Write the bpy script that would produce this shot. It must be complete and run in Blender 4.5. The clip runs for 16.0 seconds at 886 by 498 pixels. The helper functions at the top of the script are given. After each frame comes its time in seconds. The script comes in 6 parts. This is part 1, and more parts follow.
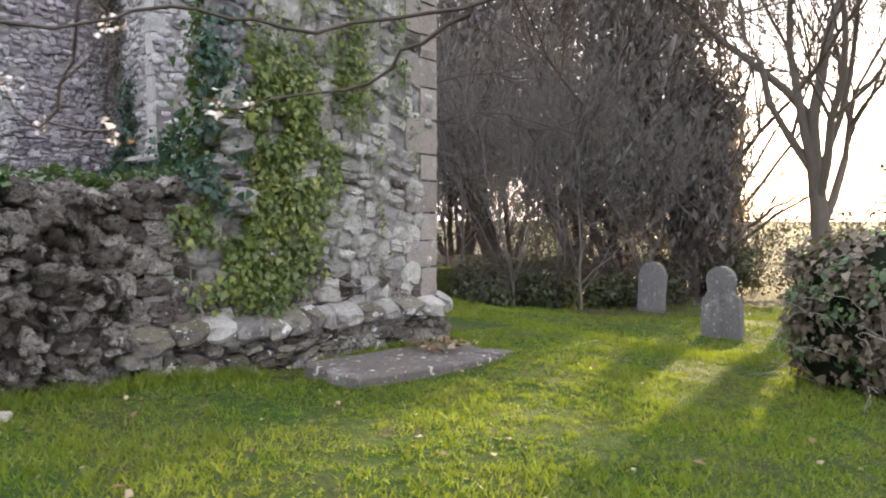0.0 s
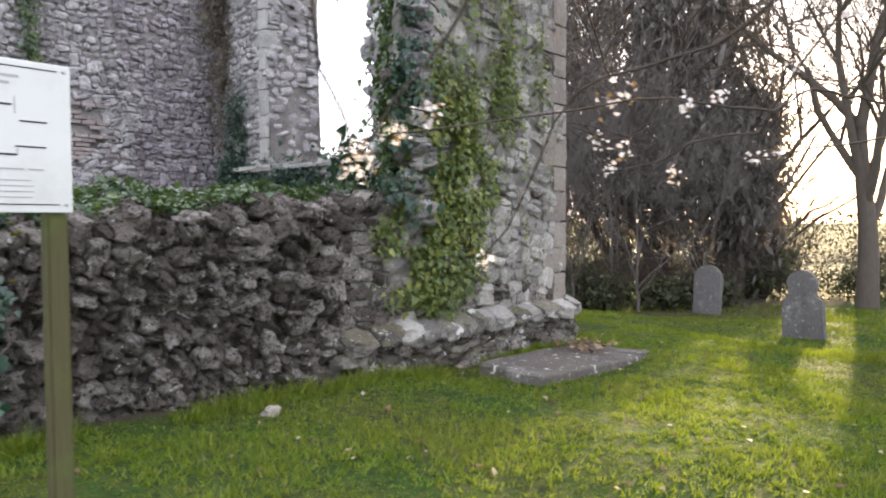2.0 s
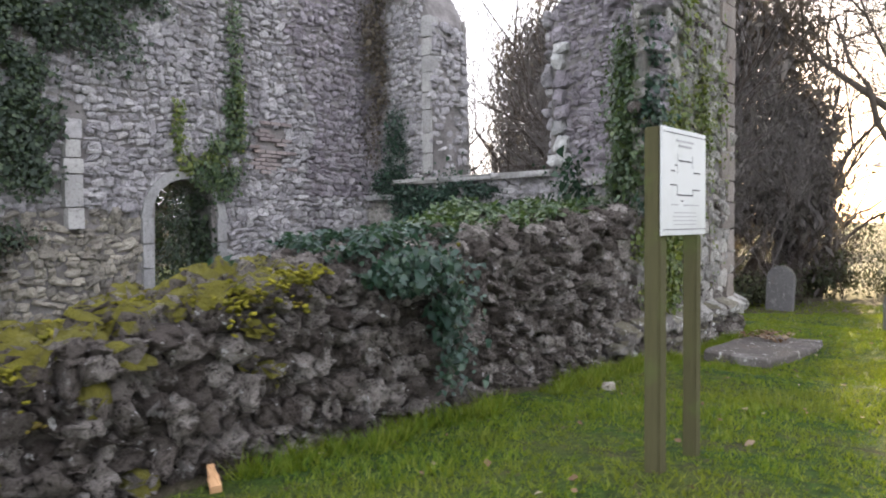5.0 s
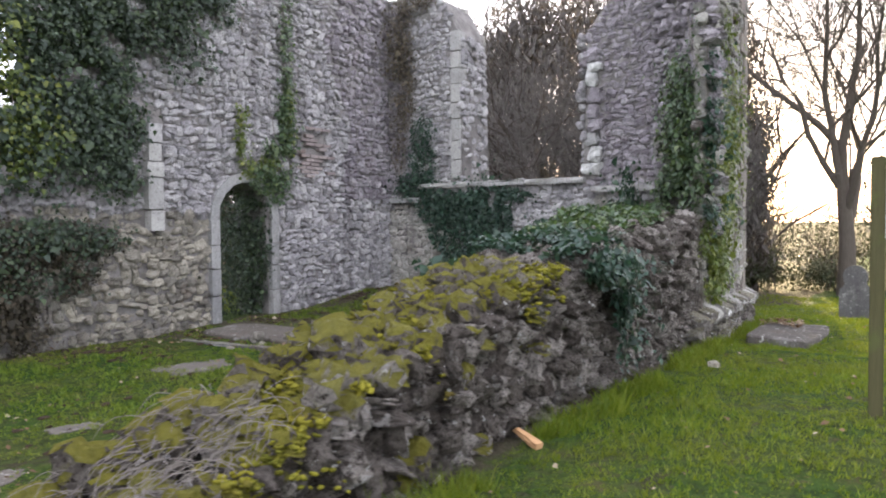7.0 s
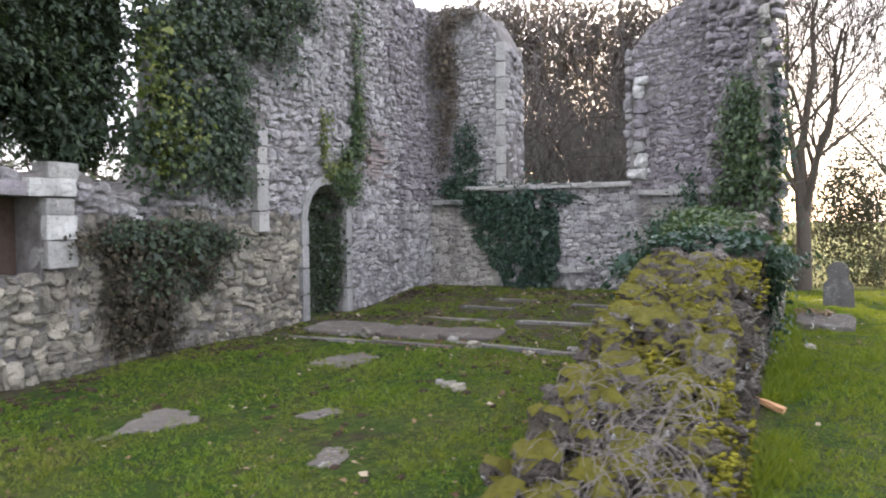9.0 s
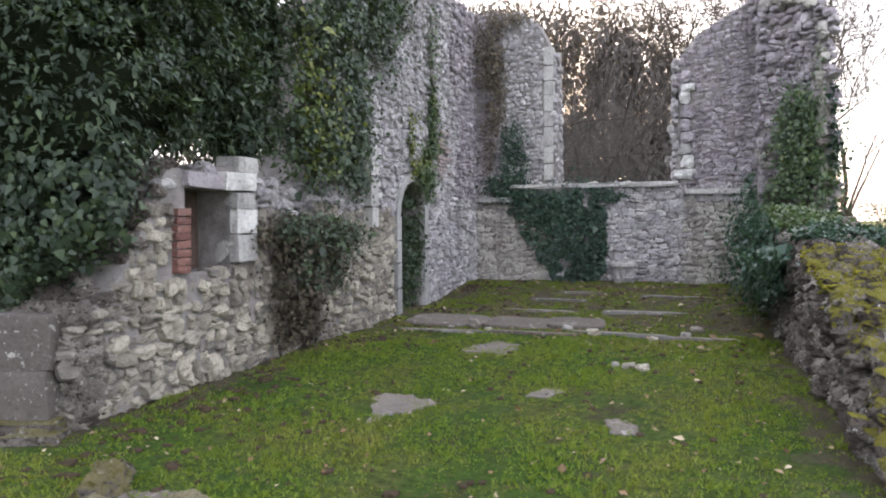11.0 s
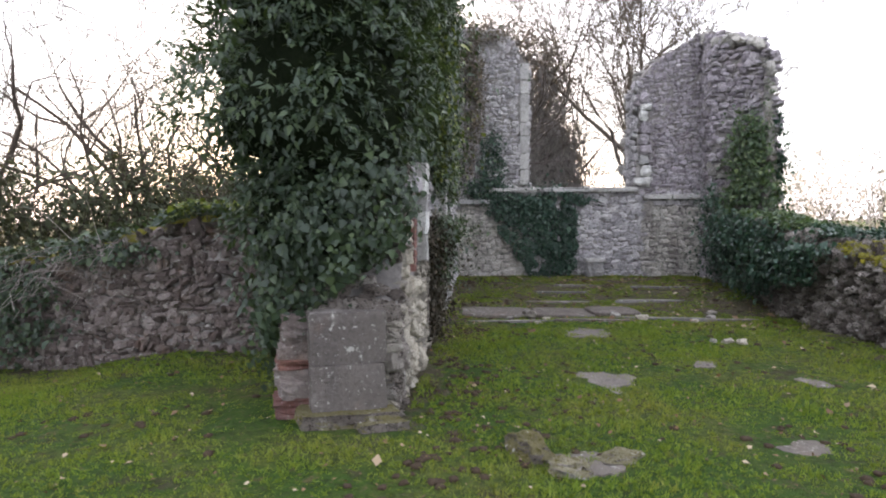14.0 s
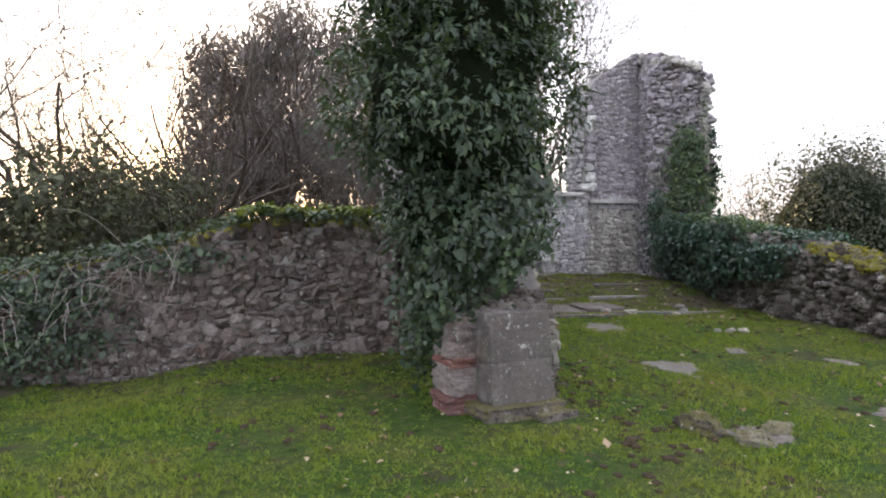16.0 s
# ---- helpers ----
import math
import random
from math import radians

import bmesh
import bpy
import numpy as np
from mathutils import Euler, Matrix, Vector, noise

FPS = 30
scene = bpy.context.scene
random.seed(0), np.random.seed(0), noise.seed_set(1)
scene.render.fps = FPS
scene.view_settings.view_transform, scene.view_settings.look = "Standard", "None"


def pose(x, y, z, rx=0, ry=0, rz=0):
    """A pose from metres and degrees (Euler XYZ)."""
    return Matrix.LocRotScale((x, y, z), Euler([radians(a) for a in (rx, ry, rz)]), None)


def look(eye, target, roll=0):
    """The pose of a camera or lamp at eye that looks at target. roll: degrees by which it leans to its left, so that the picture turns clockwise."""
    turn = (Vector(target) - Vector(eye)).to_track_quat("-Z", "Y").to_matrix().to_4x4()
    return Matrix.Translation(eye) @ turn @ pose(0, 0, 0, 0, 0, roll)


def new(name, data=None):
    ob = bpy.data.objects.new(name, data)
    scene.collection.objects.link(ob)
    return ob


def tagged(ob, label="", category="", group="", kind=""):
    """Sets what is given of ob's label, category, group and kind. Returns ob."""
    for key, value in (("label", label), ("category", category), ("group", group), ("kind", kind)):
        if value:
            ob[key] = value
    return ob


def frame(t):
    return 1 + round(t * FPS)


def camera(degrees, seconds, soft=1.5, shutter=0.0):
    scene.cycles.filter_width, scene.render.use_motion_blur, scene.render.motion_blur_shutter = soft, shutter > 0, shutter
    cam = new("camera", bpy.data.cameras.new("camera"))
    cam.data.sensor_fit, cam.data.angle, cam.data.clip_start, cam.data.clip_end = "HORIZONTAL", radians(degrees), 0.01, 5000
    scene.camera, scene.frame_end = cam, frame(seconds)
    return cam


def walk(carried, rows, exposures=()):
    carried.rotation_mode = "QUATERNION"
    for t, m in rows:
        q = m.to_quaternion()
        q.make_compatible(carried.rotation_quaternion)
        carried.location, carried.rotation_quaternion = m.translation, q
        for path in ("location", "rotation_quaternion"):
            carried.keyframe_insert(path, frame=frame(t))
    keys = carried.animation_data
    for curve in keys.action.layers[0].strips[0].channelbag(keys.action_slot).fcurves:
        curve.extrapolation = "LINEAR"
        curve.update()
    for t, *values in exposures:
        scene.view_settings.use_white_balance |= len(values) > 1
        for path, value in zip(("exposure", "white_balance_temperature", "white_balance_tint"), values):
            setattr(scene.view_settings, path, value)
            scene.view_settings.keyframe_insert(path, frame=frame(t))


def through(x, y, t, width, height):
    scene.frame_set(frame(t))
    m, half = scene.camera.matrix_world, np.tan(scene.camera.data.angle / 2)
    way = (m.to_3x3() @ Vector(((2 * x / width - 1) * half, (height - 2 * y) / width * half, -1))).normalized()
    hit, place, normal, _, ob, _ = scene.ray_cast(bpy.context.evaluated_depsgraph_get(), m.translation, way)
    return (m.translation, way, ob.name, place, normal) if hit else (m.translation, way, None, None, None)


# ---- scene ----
cam = camera(64.3, 16.0, soft=1.9, shutter=0.3)
METRES, EYE, TILT, LEAN, TURN = 20.0, 1.5, 0.0, 0.0, -47.5
EXPOSURE = 1.78
ROWS = [
    (0.0, 0.0, 0.0, 0.0, -0.0, -2.38, 0.09),
    (0.5, -0.0195, -0.0012, 0.0011, -0.09, -2.38, 0.13),
    (1.0, -0.0423, -0.0073, 0.0025, -0.2, -2.3, 0.16),
    (1.5, -0.0638, -0.0164, 0.0033, -0.29, -2.21, 0.24),
    (2.0, -0.0855, -0.0265, 0.004, -0.37, -2.18, 0.25),
    (2.5, -0.107, -0.0362, 0.004, -0.47, -2.08, 0.4),
    (3.0, -0.1308, -0.0478, 0.0042, -0.57, -2.06, 0.46),
    (3.5, -0.1554, -0.0582, 0.0056, -0.62, -2.05, 0.47),
    (4.0, -0.1802, -0.0688, 0.0067, -0.69, -2.06, 0.51),
    (4.5, -0.2047, -0.0776, 0.0082, -0.75, -2.05, 0.52),
    (7.0, -0.3539, -0.118, 0.0124, -9.52, -2.13, 0.47),
    (7.5, -0.3886, -0.1232, 0.0133, -11.27, -2.13, 0.48),
    (8.0, -0.4225, -0.1249, 0.0139, -13.0, -2.14, 0.48),
    (8.5, -0.4558, -0.125, 0.0138, -15.08, -2.14, 0.47),
    (9.0, -0.4886, -0.1233, 0.0137, -16.31, -2.14, 0.48),
    (9.5, -0.5245, -0.1192, 0.0132, -16.83, -2.09, 0.47),
    (12.0, -0.6938, -0.0833, 0.0118, -27.74, -2.3, 0.36),
    (12.5, -0.7284, -0.0737, 0.0125, -29.61, -2.26, 0.34),
    (13.0, -0.7614, -0.0626, 0.0142, -32.09, -2.32, 0.32),
    (13.5, -0.7927, -0.0498, 0.0149, -35.4, -2.38, 0.26),
    (14.0, -0.825, -0.0347, 0.0149, -38.81, -2.42, 0.21),
    (14.5, -0.8549, -0.0178, 0.0152, -41.96, -2.44, 0.16),
    (15.0, -0.8845, 0.0019, 0.0161, -45.01, -2.48, 0.1),
    (15.5, -0.9117, 0.0233, 0.0174, -48.07, -2.49, 0.02),
    (16.0, -0.9387, 0.0465, 0.0183, -51.32, -2.49, -0.04),
]
walk(cam, [(t, pose(0, 0, EYE, TILT, LEAN, TURN) @ pose(METRES * x, METRES * y, METRES * z, 90 + pitch, roll, yaw)) for t, x, y, z, yaw, pitch, roll in ROWS],
     exposures=[(t, EXPOSURE + e) for t, e in ((0.0, 0.1), (1.5, 0.2), (2.1, -0.05), (3.0, -0.25), (4.5, -0.2), (7.0, 0.0), (9.5, 0.0), (12.5, 0.15), (13.5, 0.0), (15.0, -0.35), (16.0, -0.15))])

# ---- world, sun ----
SUN_AZ, SUN_EL = 11.5, 6.5
world = bpy.data.worlds.new("sky")
scene.world = world
world.use_nodes = True
wn, wl = world.node_tree.nodes, world.node_tree.links
wn.clear()
sky = wn.new("ShaderNodeTexSky")
sky.sky_type = "NISHITA"
sky.sun_disc = False
sky.sun_elevation, sky.sun_rotation = radians(SUN_EL), radians(90 - SUN_AZ)
sky.dust_density, sky.air_density = 1.5, 1.0
bg_sky, bg_haze, bg_add, bg_out = wn.new("ShaderNodeBackground"), wn.new("ShaderNodeBackground"), wn.new("ShaderNodeAddShader"), wn.new("ShaderNodeOutputWorld")
bg_sky.inputs[1].default_value = 0.04
# thin high cloud over the whole sky
bg_haze.inputs[0].default_value = (0.94, 0.94, 1.08, 1)
bg_haze.inputs[1].default_value = 0.82
wl.new(sky.outputs[0], bg_sky.inputs[0])
wl.new(bg_sky.outputs[0], bg_add.inputs[0])
wl.new(bg_haze.outputs[0], bg_add.inputs[1])
wl.new(bg_add.outputs[0], bg_out.inputs[0])
sun = new("sun", bpy.data.lights.new("sun", "SUN"))
sun.data.energy, sun.data.angle, sun.data.color = 5.0, radians(0.6), (1.0, 0.78, 0.42)
sun.matrix_world = look((30 * math.cos(radians(SUN_AZ)), 30 * math.sin(radians(SUN_AZ)), 30 * math.tan(radians(SUN_EL))), (0, 0, 0))

# ---- materials ----


class Nodes:
    """A small wrapper to write node trees in short lines."""

    def __init__(self, name):
        self.mat = bpy.data.materials.new(name)
        self.mat.use_nodes = True
        self.t = self.mat.node_tree
        self.t.nodes.clear()
        self.out = self.t.nodes.new("ShaderNodeOutputMaterial")
        self.geo = self.t.nodes.new("ShaderNodeNewGeometry")

    def put(self, socket, value):
        if isinstance(value, bpy.types.NodeSocket):
            self.t.links.new(value, socket)
        else:
            socket.default_value = value

    def noise(self, scale, detail=4, rough=0.6, vec=None, dist=0.0):
        n = self.t.nodes.new("ShaderNodeTexNoise")
        n.inputs["Scale"].default_value, n.inputs["Detail"].default_value = scale, detail
        n.inputs["Roughness"].default_value, n.inputs["Distortion"].default_value = rough, dist
        self.t.links.new(vec or self.geo.outputs["Position"], n.inputs["Vector"])
        return n.outputs["Fac"]

    def voronoi(self, scale, feature="F1", vec=None):
        n = self.t.nodes.new("ShaderNodeTexVoronoi")
        n.feature = feature
        n.inputs["Scale"].default_value = scale
        self.t.links.new(vec or self.geo.outputs["Position"], n.inputs["Vector"])
        return n.outputs["Distance"]

    def math(self, op, a, b=0.0):
        n = self.t.nodes.new("ShaderNodeMath")
        n.operation = op
        self.put(n.inputs[0], a)
        self.put(n.inputs[1], b)
        return n.outputs[0]

    def step(self, v, lo, hi):
        n = self.t.nodes.new("ShaderNodeMapRange")
        n.interpolation_type = "SMOOTHSTEP"
        self.put(n.inputs["Value"], v)
        n.inputs["From Min"].default_value, n.inputs["From Max"].default_value = lo, hi
        return n.outputs["Result"]

    def mix(self, f, a, b, blend="MIX"):
        n = self.t.nodes.new("ShaderNodeMix")
        n.data_type, n.blend_type = "RGBA", blend
        self.put(n.inputs[0], f)
        for s, v in ((n.inputs[6], a), (n.inputs[7], b)):
            self.put(s, (*v, 1) if isinstance(v, tuple) else v)
        return n.outputs[2]

    def ramp(self, f, *stops):
        n = self.t.nodes.new("ShaderNodeValToRGB")
        e = n.color_ramp.elements
        while len(e) < len(stops):
            e.new(0.5)
        for el, (p, c) in zip(e, stops):
            el.position, el.color = p, (*c, 1)
        self.put(n.inputs[0], f)
        return n.outputs[0]

    def chance(self):
        """A random number for each object or loose piece."""
        n = self.t.nodes.new("ShaderNodeObjectInfo")
        s = self.math("ADD", n.outputs["Random"], self.math("MULTIPLY", self.geo.outputs["Random Per Island"], 3.7))
        return self.math("FRACT", s)

    def up(self):
        n = self.t.nodes.new("ShaderNodeSeparateXYZ")
        self.t.links.new(self.geo.outputs["Normal"], n.inputs[0])
        return n.outputs[2]

    def height(self):
        n = self.t.nodes.new("ShaderNodeSeparateXYZ")
        self.t.links.new(self.geo.outputs["Position"], n.inputs[0])
        return n.outputs[2]

    def stretch(self, sx, sy, sz):
        n = self.t.nodes.new("ShaderNodeMapping")
        n.inputs["Scale"].default_value = (sx, sy, sz)
        self.t.links.new(self.geo.outputs["Position"], n.inputs["Vector"])
        return n.outputs[0]

    def surface(self, col, rough=0.9, bump=None, bstrength=0.5, bdist=0.01, metal=0.0, spec=0.3):
        b = self.t.nodes.new("ShaderNodeBsdfPrincipled")
        self.put(b.inputs["Base Color"], (*col, 1) if isinstance(col, tuple) else col)
        self.put(b.inputs["Roughness"], rough)
        self.put(b.inputs["Metallic"], metal)
        self.put(b.inputs["Specular IOR Level"], spec)
        if bump is not None:
            n = self.t.nodes.new("ShaderNodeBump")
            n.inputs["Strength"].default_value, n.inputs["Distance"].default_value = bstrength, bdist
            self.put(n.inputs["Height"], bump)
            self.t.links.new(n.outputs[0], b.inputs["Normal"])
        self.t.links.new(b.outputs[0], self.out.inputs[0])
        return self.mat

    def leaf(self, col, through, rough=0.45, share=0.3, spec=0.35):
        """A thin leaf that lets light through."""
        b = self.t.nodes.new("ShaderNodeBsdfPrincipled")
        self.put(b.inputs["Base Color"], col)
        self.put(b.inputs["Roughness"], rough)
        self.put(b.inputs["Specular IOR Level"], spec)
        t = self.t.nodes.new("ShaderNodeBsdfTranslucent")
        self.put(t.inputs[0], through)
        m = self.t.nodes.new("ShaderNodeMixShader")
        m.inputs[0].default_value = share
        self.t.links.new(b.outputs[0], m.inputs[1])
        self.t.links.new(t.outputs[0], m.inputs[2])
        self.t.links.new(m.outputs[0], self.out.inputs[0])
        return self.mat


def stone_material(name, dark, mid, light, lichen=0.35, moss=0.0, rust=0.2, bump=0.6):
    k = Nodes(name)
    c = k.chance()
    col = k.ramp(c, (0.0, dark), (0.45, mid), (1.0, light))
    grain = k.noise(55, 5, 0.7)
    blot = k.noise(4.5, 4, 0.65)
    wide = k.noise(0.7, 3, 0.5)
    col = k.mix(k.step(wide, 0.4, 0.7), col, k.mix(0.35, col, dark))
    col = k.mix(k.math("MULTIPLY", k.step(blot, 0.45, 0.75), 0.7), col, k.mix(0.5, col, (0.10, 0.095, 0.09)))
    streak = k.noise(1.0, 5, 0.7, k.stretch(2.2, 2.2, 0.45))
    col = k.mix(k.math("MULTIPLY", k.step(streak, 0.48, 0.70), 0.6), col, k.mix(0.7, col, (0.07, 0.06, 0.062)))
    col = k.mix(k.math("MULTIPLY", k.step(k.noise(1.4, 5, 0.7), 0.56, 0.72), 0.35), col, (0.50, 0.48, 0.45))
    col = k.mix(k.math("MULTIPLY", k.step(k.noise(2.1, 3, 0.6), 0.55, 0.75), rust), col, (0.25, 0.15, 0.10))
    col = k.mix(k.math("MULTIPLY", k.step(k.noise(9.0, 4, 0.65), 0.60, 0.68), lichen), col, (0.62, 0.61, 0.56))
    col = k.mix(k.step(grain, 0.2, 0.8), k.mix(0.85, (0.01, 0.01, 0.01), col), col)
    if lichen >= 1.0:
        col = k.mix(k.math("MULTIPLY", k.step(k.noise(6.0, 3, 0.6), 0.60, 0.64), 0.95), col, (0.82, 0.82, 0.79))
    if moss:
        m = k.math("MULTIPLY", k.step(k.math("ADD", k.up(), k.math("MULTIPLY", k.noise(3.5, 5, 0.7), 1.1)), 0.75, 1.05), moss)
        green = k.mix(k.noise(11, 3), (0.10, 0.105, 0.015), (0.24, 0.21, 0.03))
        col = k.mix(m, col, green)
    col = k.mix(k.step(k.noise(26, 5, 0.75), 0.30, 0.52), k.mix(0.45, col, (0.03, 0.028, 0.025)), col)
    col = k.mix(k.math("MULTIPLY", k.step(k.noise(31, 3, 0.6), 0.63, 0.70), lichen * 0.8), col, (0.60, 0.59, 0.55))
    hgt = k.math("ADD", k.noise(16, 7, 0.75), k.math("MULTIPLY", grain, 0.5))
    return k.surface(col, 0.95, hgt, min(1.0, bump * 1.4), 0.06, spec=0.15)


MAT_RUBBLE = stone_material("rubble_stone", (0.26, 0.25, 0.23), (0.40, 0.385, 0.35), (0.58, 0.555, 0.50), 0.5, 0.0)
MAT_INNER = stone_material("inner_rubble", (0.34, 0.325, 0.335), (0.50, 0.48, 0.485), (0.66, 0.64, 0.63), 0.35, 0.0, 0.12)
MAT_DARK = stone_material("weathered_dark_rubble", (0.28, 0.25, 0.275), (0.41, 0.375, 0.40), (0.55, 0.51, 0.53), 0.3, 0.0, 0.15)
MAT_WASHED = stone_material("limewashed_rubble", (0.40, 0.38, 0.34), (0.50, 0.475, 0.43), (0.60, 0.57, 0.52), 0.4, 0.0, 0.2)
MAT_JAMB = stone_material("jamb_stone", (0.30, 0.30, 0.295), (0.36, 0.36, 0.35), (0.43, 0.425, 0.41), 0.3, 0.0, 0.1, 0.3)
MAT_SUNK = stone_material("sunken_stone", (0.125, 0.108, 0.092), (0.165, 0.147, 0.126), (0.21, 0.19, 0.165), 0.4, 0.0, 0.2, 0.4)
MAT_PIER = stone_material("pier_stone", (0.11, 0.098, 0.088), (0.14, 0.125, 0.113), (0.17, 0.155, 0.14), 0.5, 0.0, 0.3, 0.45)
MAT_PALE = stone_material("pale_rubble", (0.23, 0.215, 0.185), (0.38, 0.35, 0.29), (0.55, 0.505, 0.41), 0.3, 0.0, 0.2)


def crag_material(name, moss):
    k = Nodes(name)
    col = k.ramp(k.chance(), (0.0, (0.095, 0.08, 0.07)), (0.5, (0.215, 0.19, 0.168)), (1.0, (0.46, 0.42, 0.38)))
    big, pit, fine = k.noise(7, 5, 0.7), k.noise(24, 6, 0.75), k.noise(70, 4, 0.7)
    col = k.mix(k.math("MULTIPLY", k.step(big, 0.44, 0.64), 0.45), col, (0.125, 0.105, 0.09))
    col = k.mix(k.step(pit, 0.36, 0.50), (0.035, 0.027, 0.022), col)
    col = k.mix(k.math("MULTIPLY", k.step(k.noise(5.2, 5, 0.7), 0.58, 0.66), 0.55), col, (0.52, 0.50, 0.47))
    col = k.mix(k.math("MULTIPLY", k.step(k.noise(13, 4, 0.65), 0.64, 0.68), 0.9), col, (0.74, 0.73, 0.70))
    col = k.mix(k.step(fine, 0.25, 0.6), k.mix(0.5, col, (0.03, 0.025, 0.02)), col)
    if moss:
        m = k.step(k.math("ADD", k.up(), k.math("MULTIPLY", k.noise(4.5, 6, 0.75), 1.3)), 0.85, 1.1)
        col = k.mix(k.math("MULTIPLY", m, moss), col, k.mix(k.noise(14, 4), (0.085, 0.09, 0.013), (0.28, 0.25, 0.035)))
    hgt = k.math("ADD", k.math("MULTIPLY", pit, 1.2), k.math("ADD", big, k.math("MULTIPLY", fine, 0.4)))
    return k.surface(col, 0.96, hgt, 1.0, 0.07, spec=0.12)


MAT_CRAG = crag_material("craggy_stone", 0.0)
MAT_CRAG_TOP = crag_material("mossy_stone", 0.9)
MAT_DAMP = crag_material("damp_mossy_stone", 0.45)
MAT_ASHLAR = stone_material("dressed_stone", (0.34, 0.34, 0.33), (0.42, 0.41, 0.39), (0.50, 0.49, 0.46), 0.4, 0.0, 0.12, 0.3)
MAT_QUOIN = stone_material("brown_quoin", (0.20, 0.175, 0.155), (0.26, 0.23, 0.20), (0.32, 0.285, 0.25), 0.3, 0.0, 0.3, 0.3)
MAT_WHITE = stone_material("whitened_stone", (0.60, 0.60, 0.57), (0.66, 0.66, 0.63), (0.72, 0.72, 0.69), 0.4, 0.0, 0.05, 0.3)
MAT_PLINTH = stone_material("lichened_plinth", (0.15, 0.137, 0.124), (0.23, 0.21, 0.19), (0.36, 0.34, 0.31), 1.0, 0.25, 0.2, 0.7)
MAT_GRAVE = stone_material("grave_stone", (0.13, 0.125, 0.12), (0.17, 0.165, 0.16), (0.22, 0.21, 0.20), 0.5, 0.15, 0.2, 0.3)
MAT_LEDGER = stone_material("ledger_stone", (0.13, 0.115, 0.10), (0.16, 0.145, 0.128), (0.19, 0.17, 0.15), 0.9, 0.0, 0.2, 0.5)
MAT_BRICK = stone_material("red_brick", (0.14, 0.068, 0.058), (0.20, 0.095, 0.08), (0.26, 0.15, 0.125), 0.2, 0.0, 0.3, 0.3)
MAT_OLDBRICK = stone_material("faded_brick", (0.30, 0.255, 0.245), (0.36, 0.30, 0.285), (0.42, 0.36, 0.34), 0.2, 0.0, 0.3, 0.3)


def mortar_material(name, a, b):
    k = Nodes(name)
    col = k.mix(k.step(k.noise(3, 5, 0.7), 0.3, 0.7), a, b)
    col = k.mix(k.math("MULTIPLY", k.step(k.noise(0.9, 4, 0.6), 0.5, 0.7), 0.6), col, (0.09, 0.085, 0.08))
    return k.surface(col, 0.96, k.math("ADD", k.noise(14, 6, 0.75), k.noise(60, 3)), 0.9, 0.03, spec=0.15)


MAT_MORTAR = mortar_material("old_lime_mortar", (0.16, 0.148, 0.14), (0.32, 0.30, 0.285))
# dark brown plaster for the back of the wall recess
MAT_RECESS = mortar_material("dark_recess_plaster", (0.07, 0.05, 0.04), (0.15, 0.11, 0.09))
# low wall core: shade of the gaps between stones put into its colour
MAT_GAP_SHADE = mortar_material("gap_shade_core", (0.035, 0.03, 0.026), (0.09, 0.08, 0.07))
MAT_PLASTER = mortar_material("worn_plaster", (0.30, 0.285, 0.25), (0.40, 0.38, 0.34))


def ground_material():
    k = Nodes("lawn")
    at = k.t.nodes.new("ShaderNodeAttribute")
    at.attribute_name = "bare"
    patch = k.noise(0.8, 4, 0.65)
    mid = k.noise(2.6, 5, 0.65)
    fine = k.noise(38, 4, 0.7)
    tuft = k.noise(13, 5, 0.75)
    col = k.mix(k.step(patch, 0.4, 0.62), (0.046, 0.10, 0.012), (0.092, 0.12, 0.024))
    col = k.mix(k.step(tuft, 0.36, 0.52), k.mix(0.7, col, (0.018, 0.026, 0.008)), col)
    col = k.mix(k.math("MULTIPLY", k.step(tuft, 0.54, 0.68), 0.7), col, (0.15, 0.17, 0.032))
    col = k.mix(k.math("MULTIPLY", k.step(k.noise(6.5, 5, 0.75), 0.55, 0.66), 0.8), col, (0.115, 0.09, 0.045))
    col = k.mix(k.math("MULTIPLY", k.step(mid, 0.58, 0.75), 0.6), col, (0.12, 0.10, 0.045))
    soil = k.mix(k.noise(6, 5, 0.7), (0.06, 0.048, 0.034), (0.15, 0.125, 0.085))
    col = k.mix(k.step(k.math("ADD", at.outputs["Fac"], k.math("MULTIPLY", k.math("SUBTRACT", k.noise(2.6, 6, 0.75), 0.5), 1.6)), 0.35, 0.65), col, soil)
    col = k.mix(k.math("MULTIPLY", k.step(k.noise(1.7, 5, 0.7), 0.56, 0.68), 0.8), col, (0.065, 0.048, 0.032))
    col = k.mix(k.step(fine, 0.3, 0.75), k.mix(0.5, col, (0.012, 0.02, 0.005)), col)
    return k.surface(col, 0.95, k.math("ADD", fine, k.math("MULTIPLY", tuft, 2.0)), 1.0, 0.04, spec=0.15)


MAT_GROUND = ground_material()


def earth_material():
    k = Nodes("bare_earth")
    col = k.mix(k.noise(8, 5, 0.7), (0.028, 0.021, 0.015), (0.075, 0.055, 0.036))
    return k.surface(col, 0.97, k.noise(25, 5, 0.7), 0.9, 0.03, spec=0.1)


MAT_EARTH = earth_material()


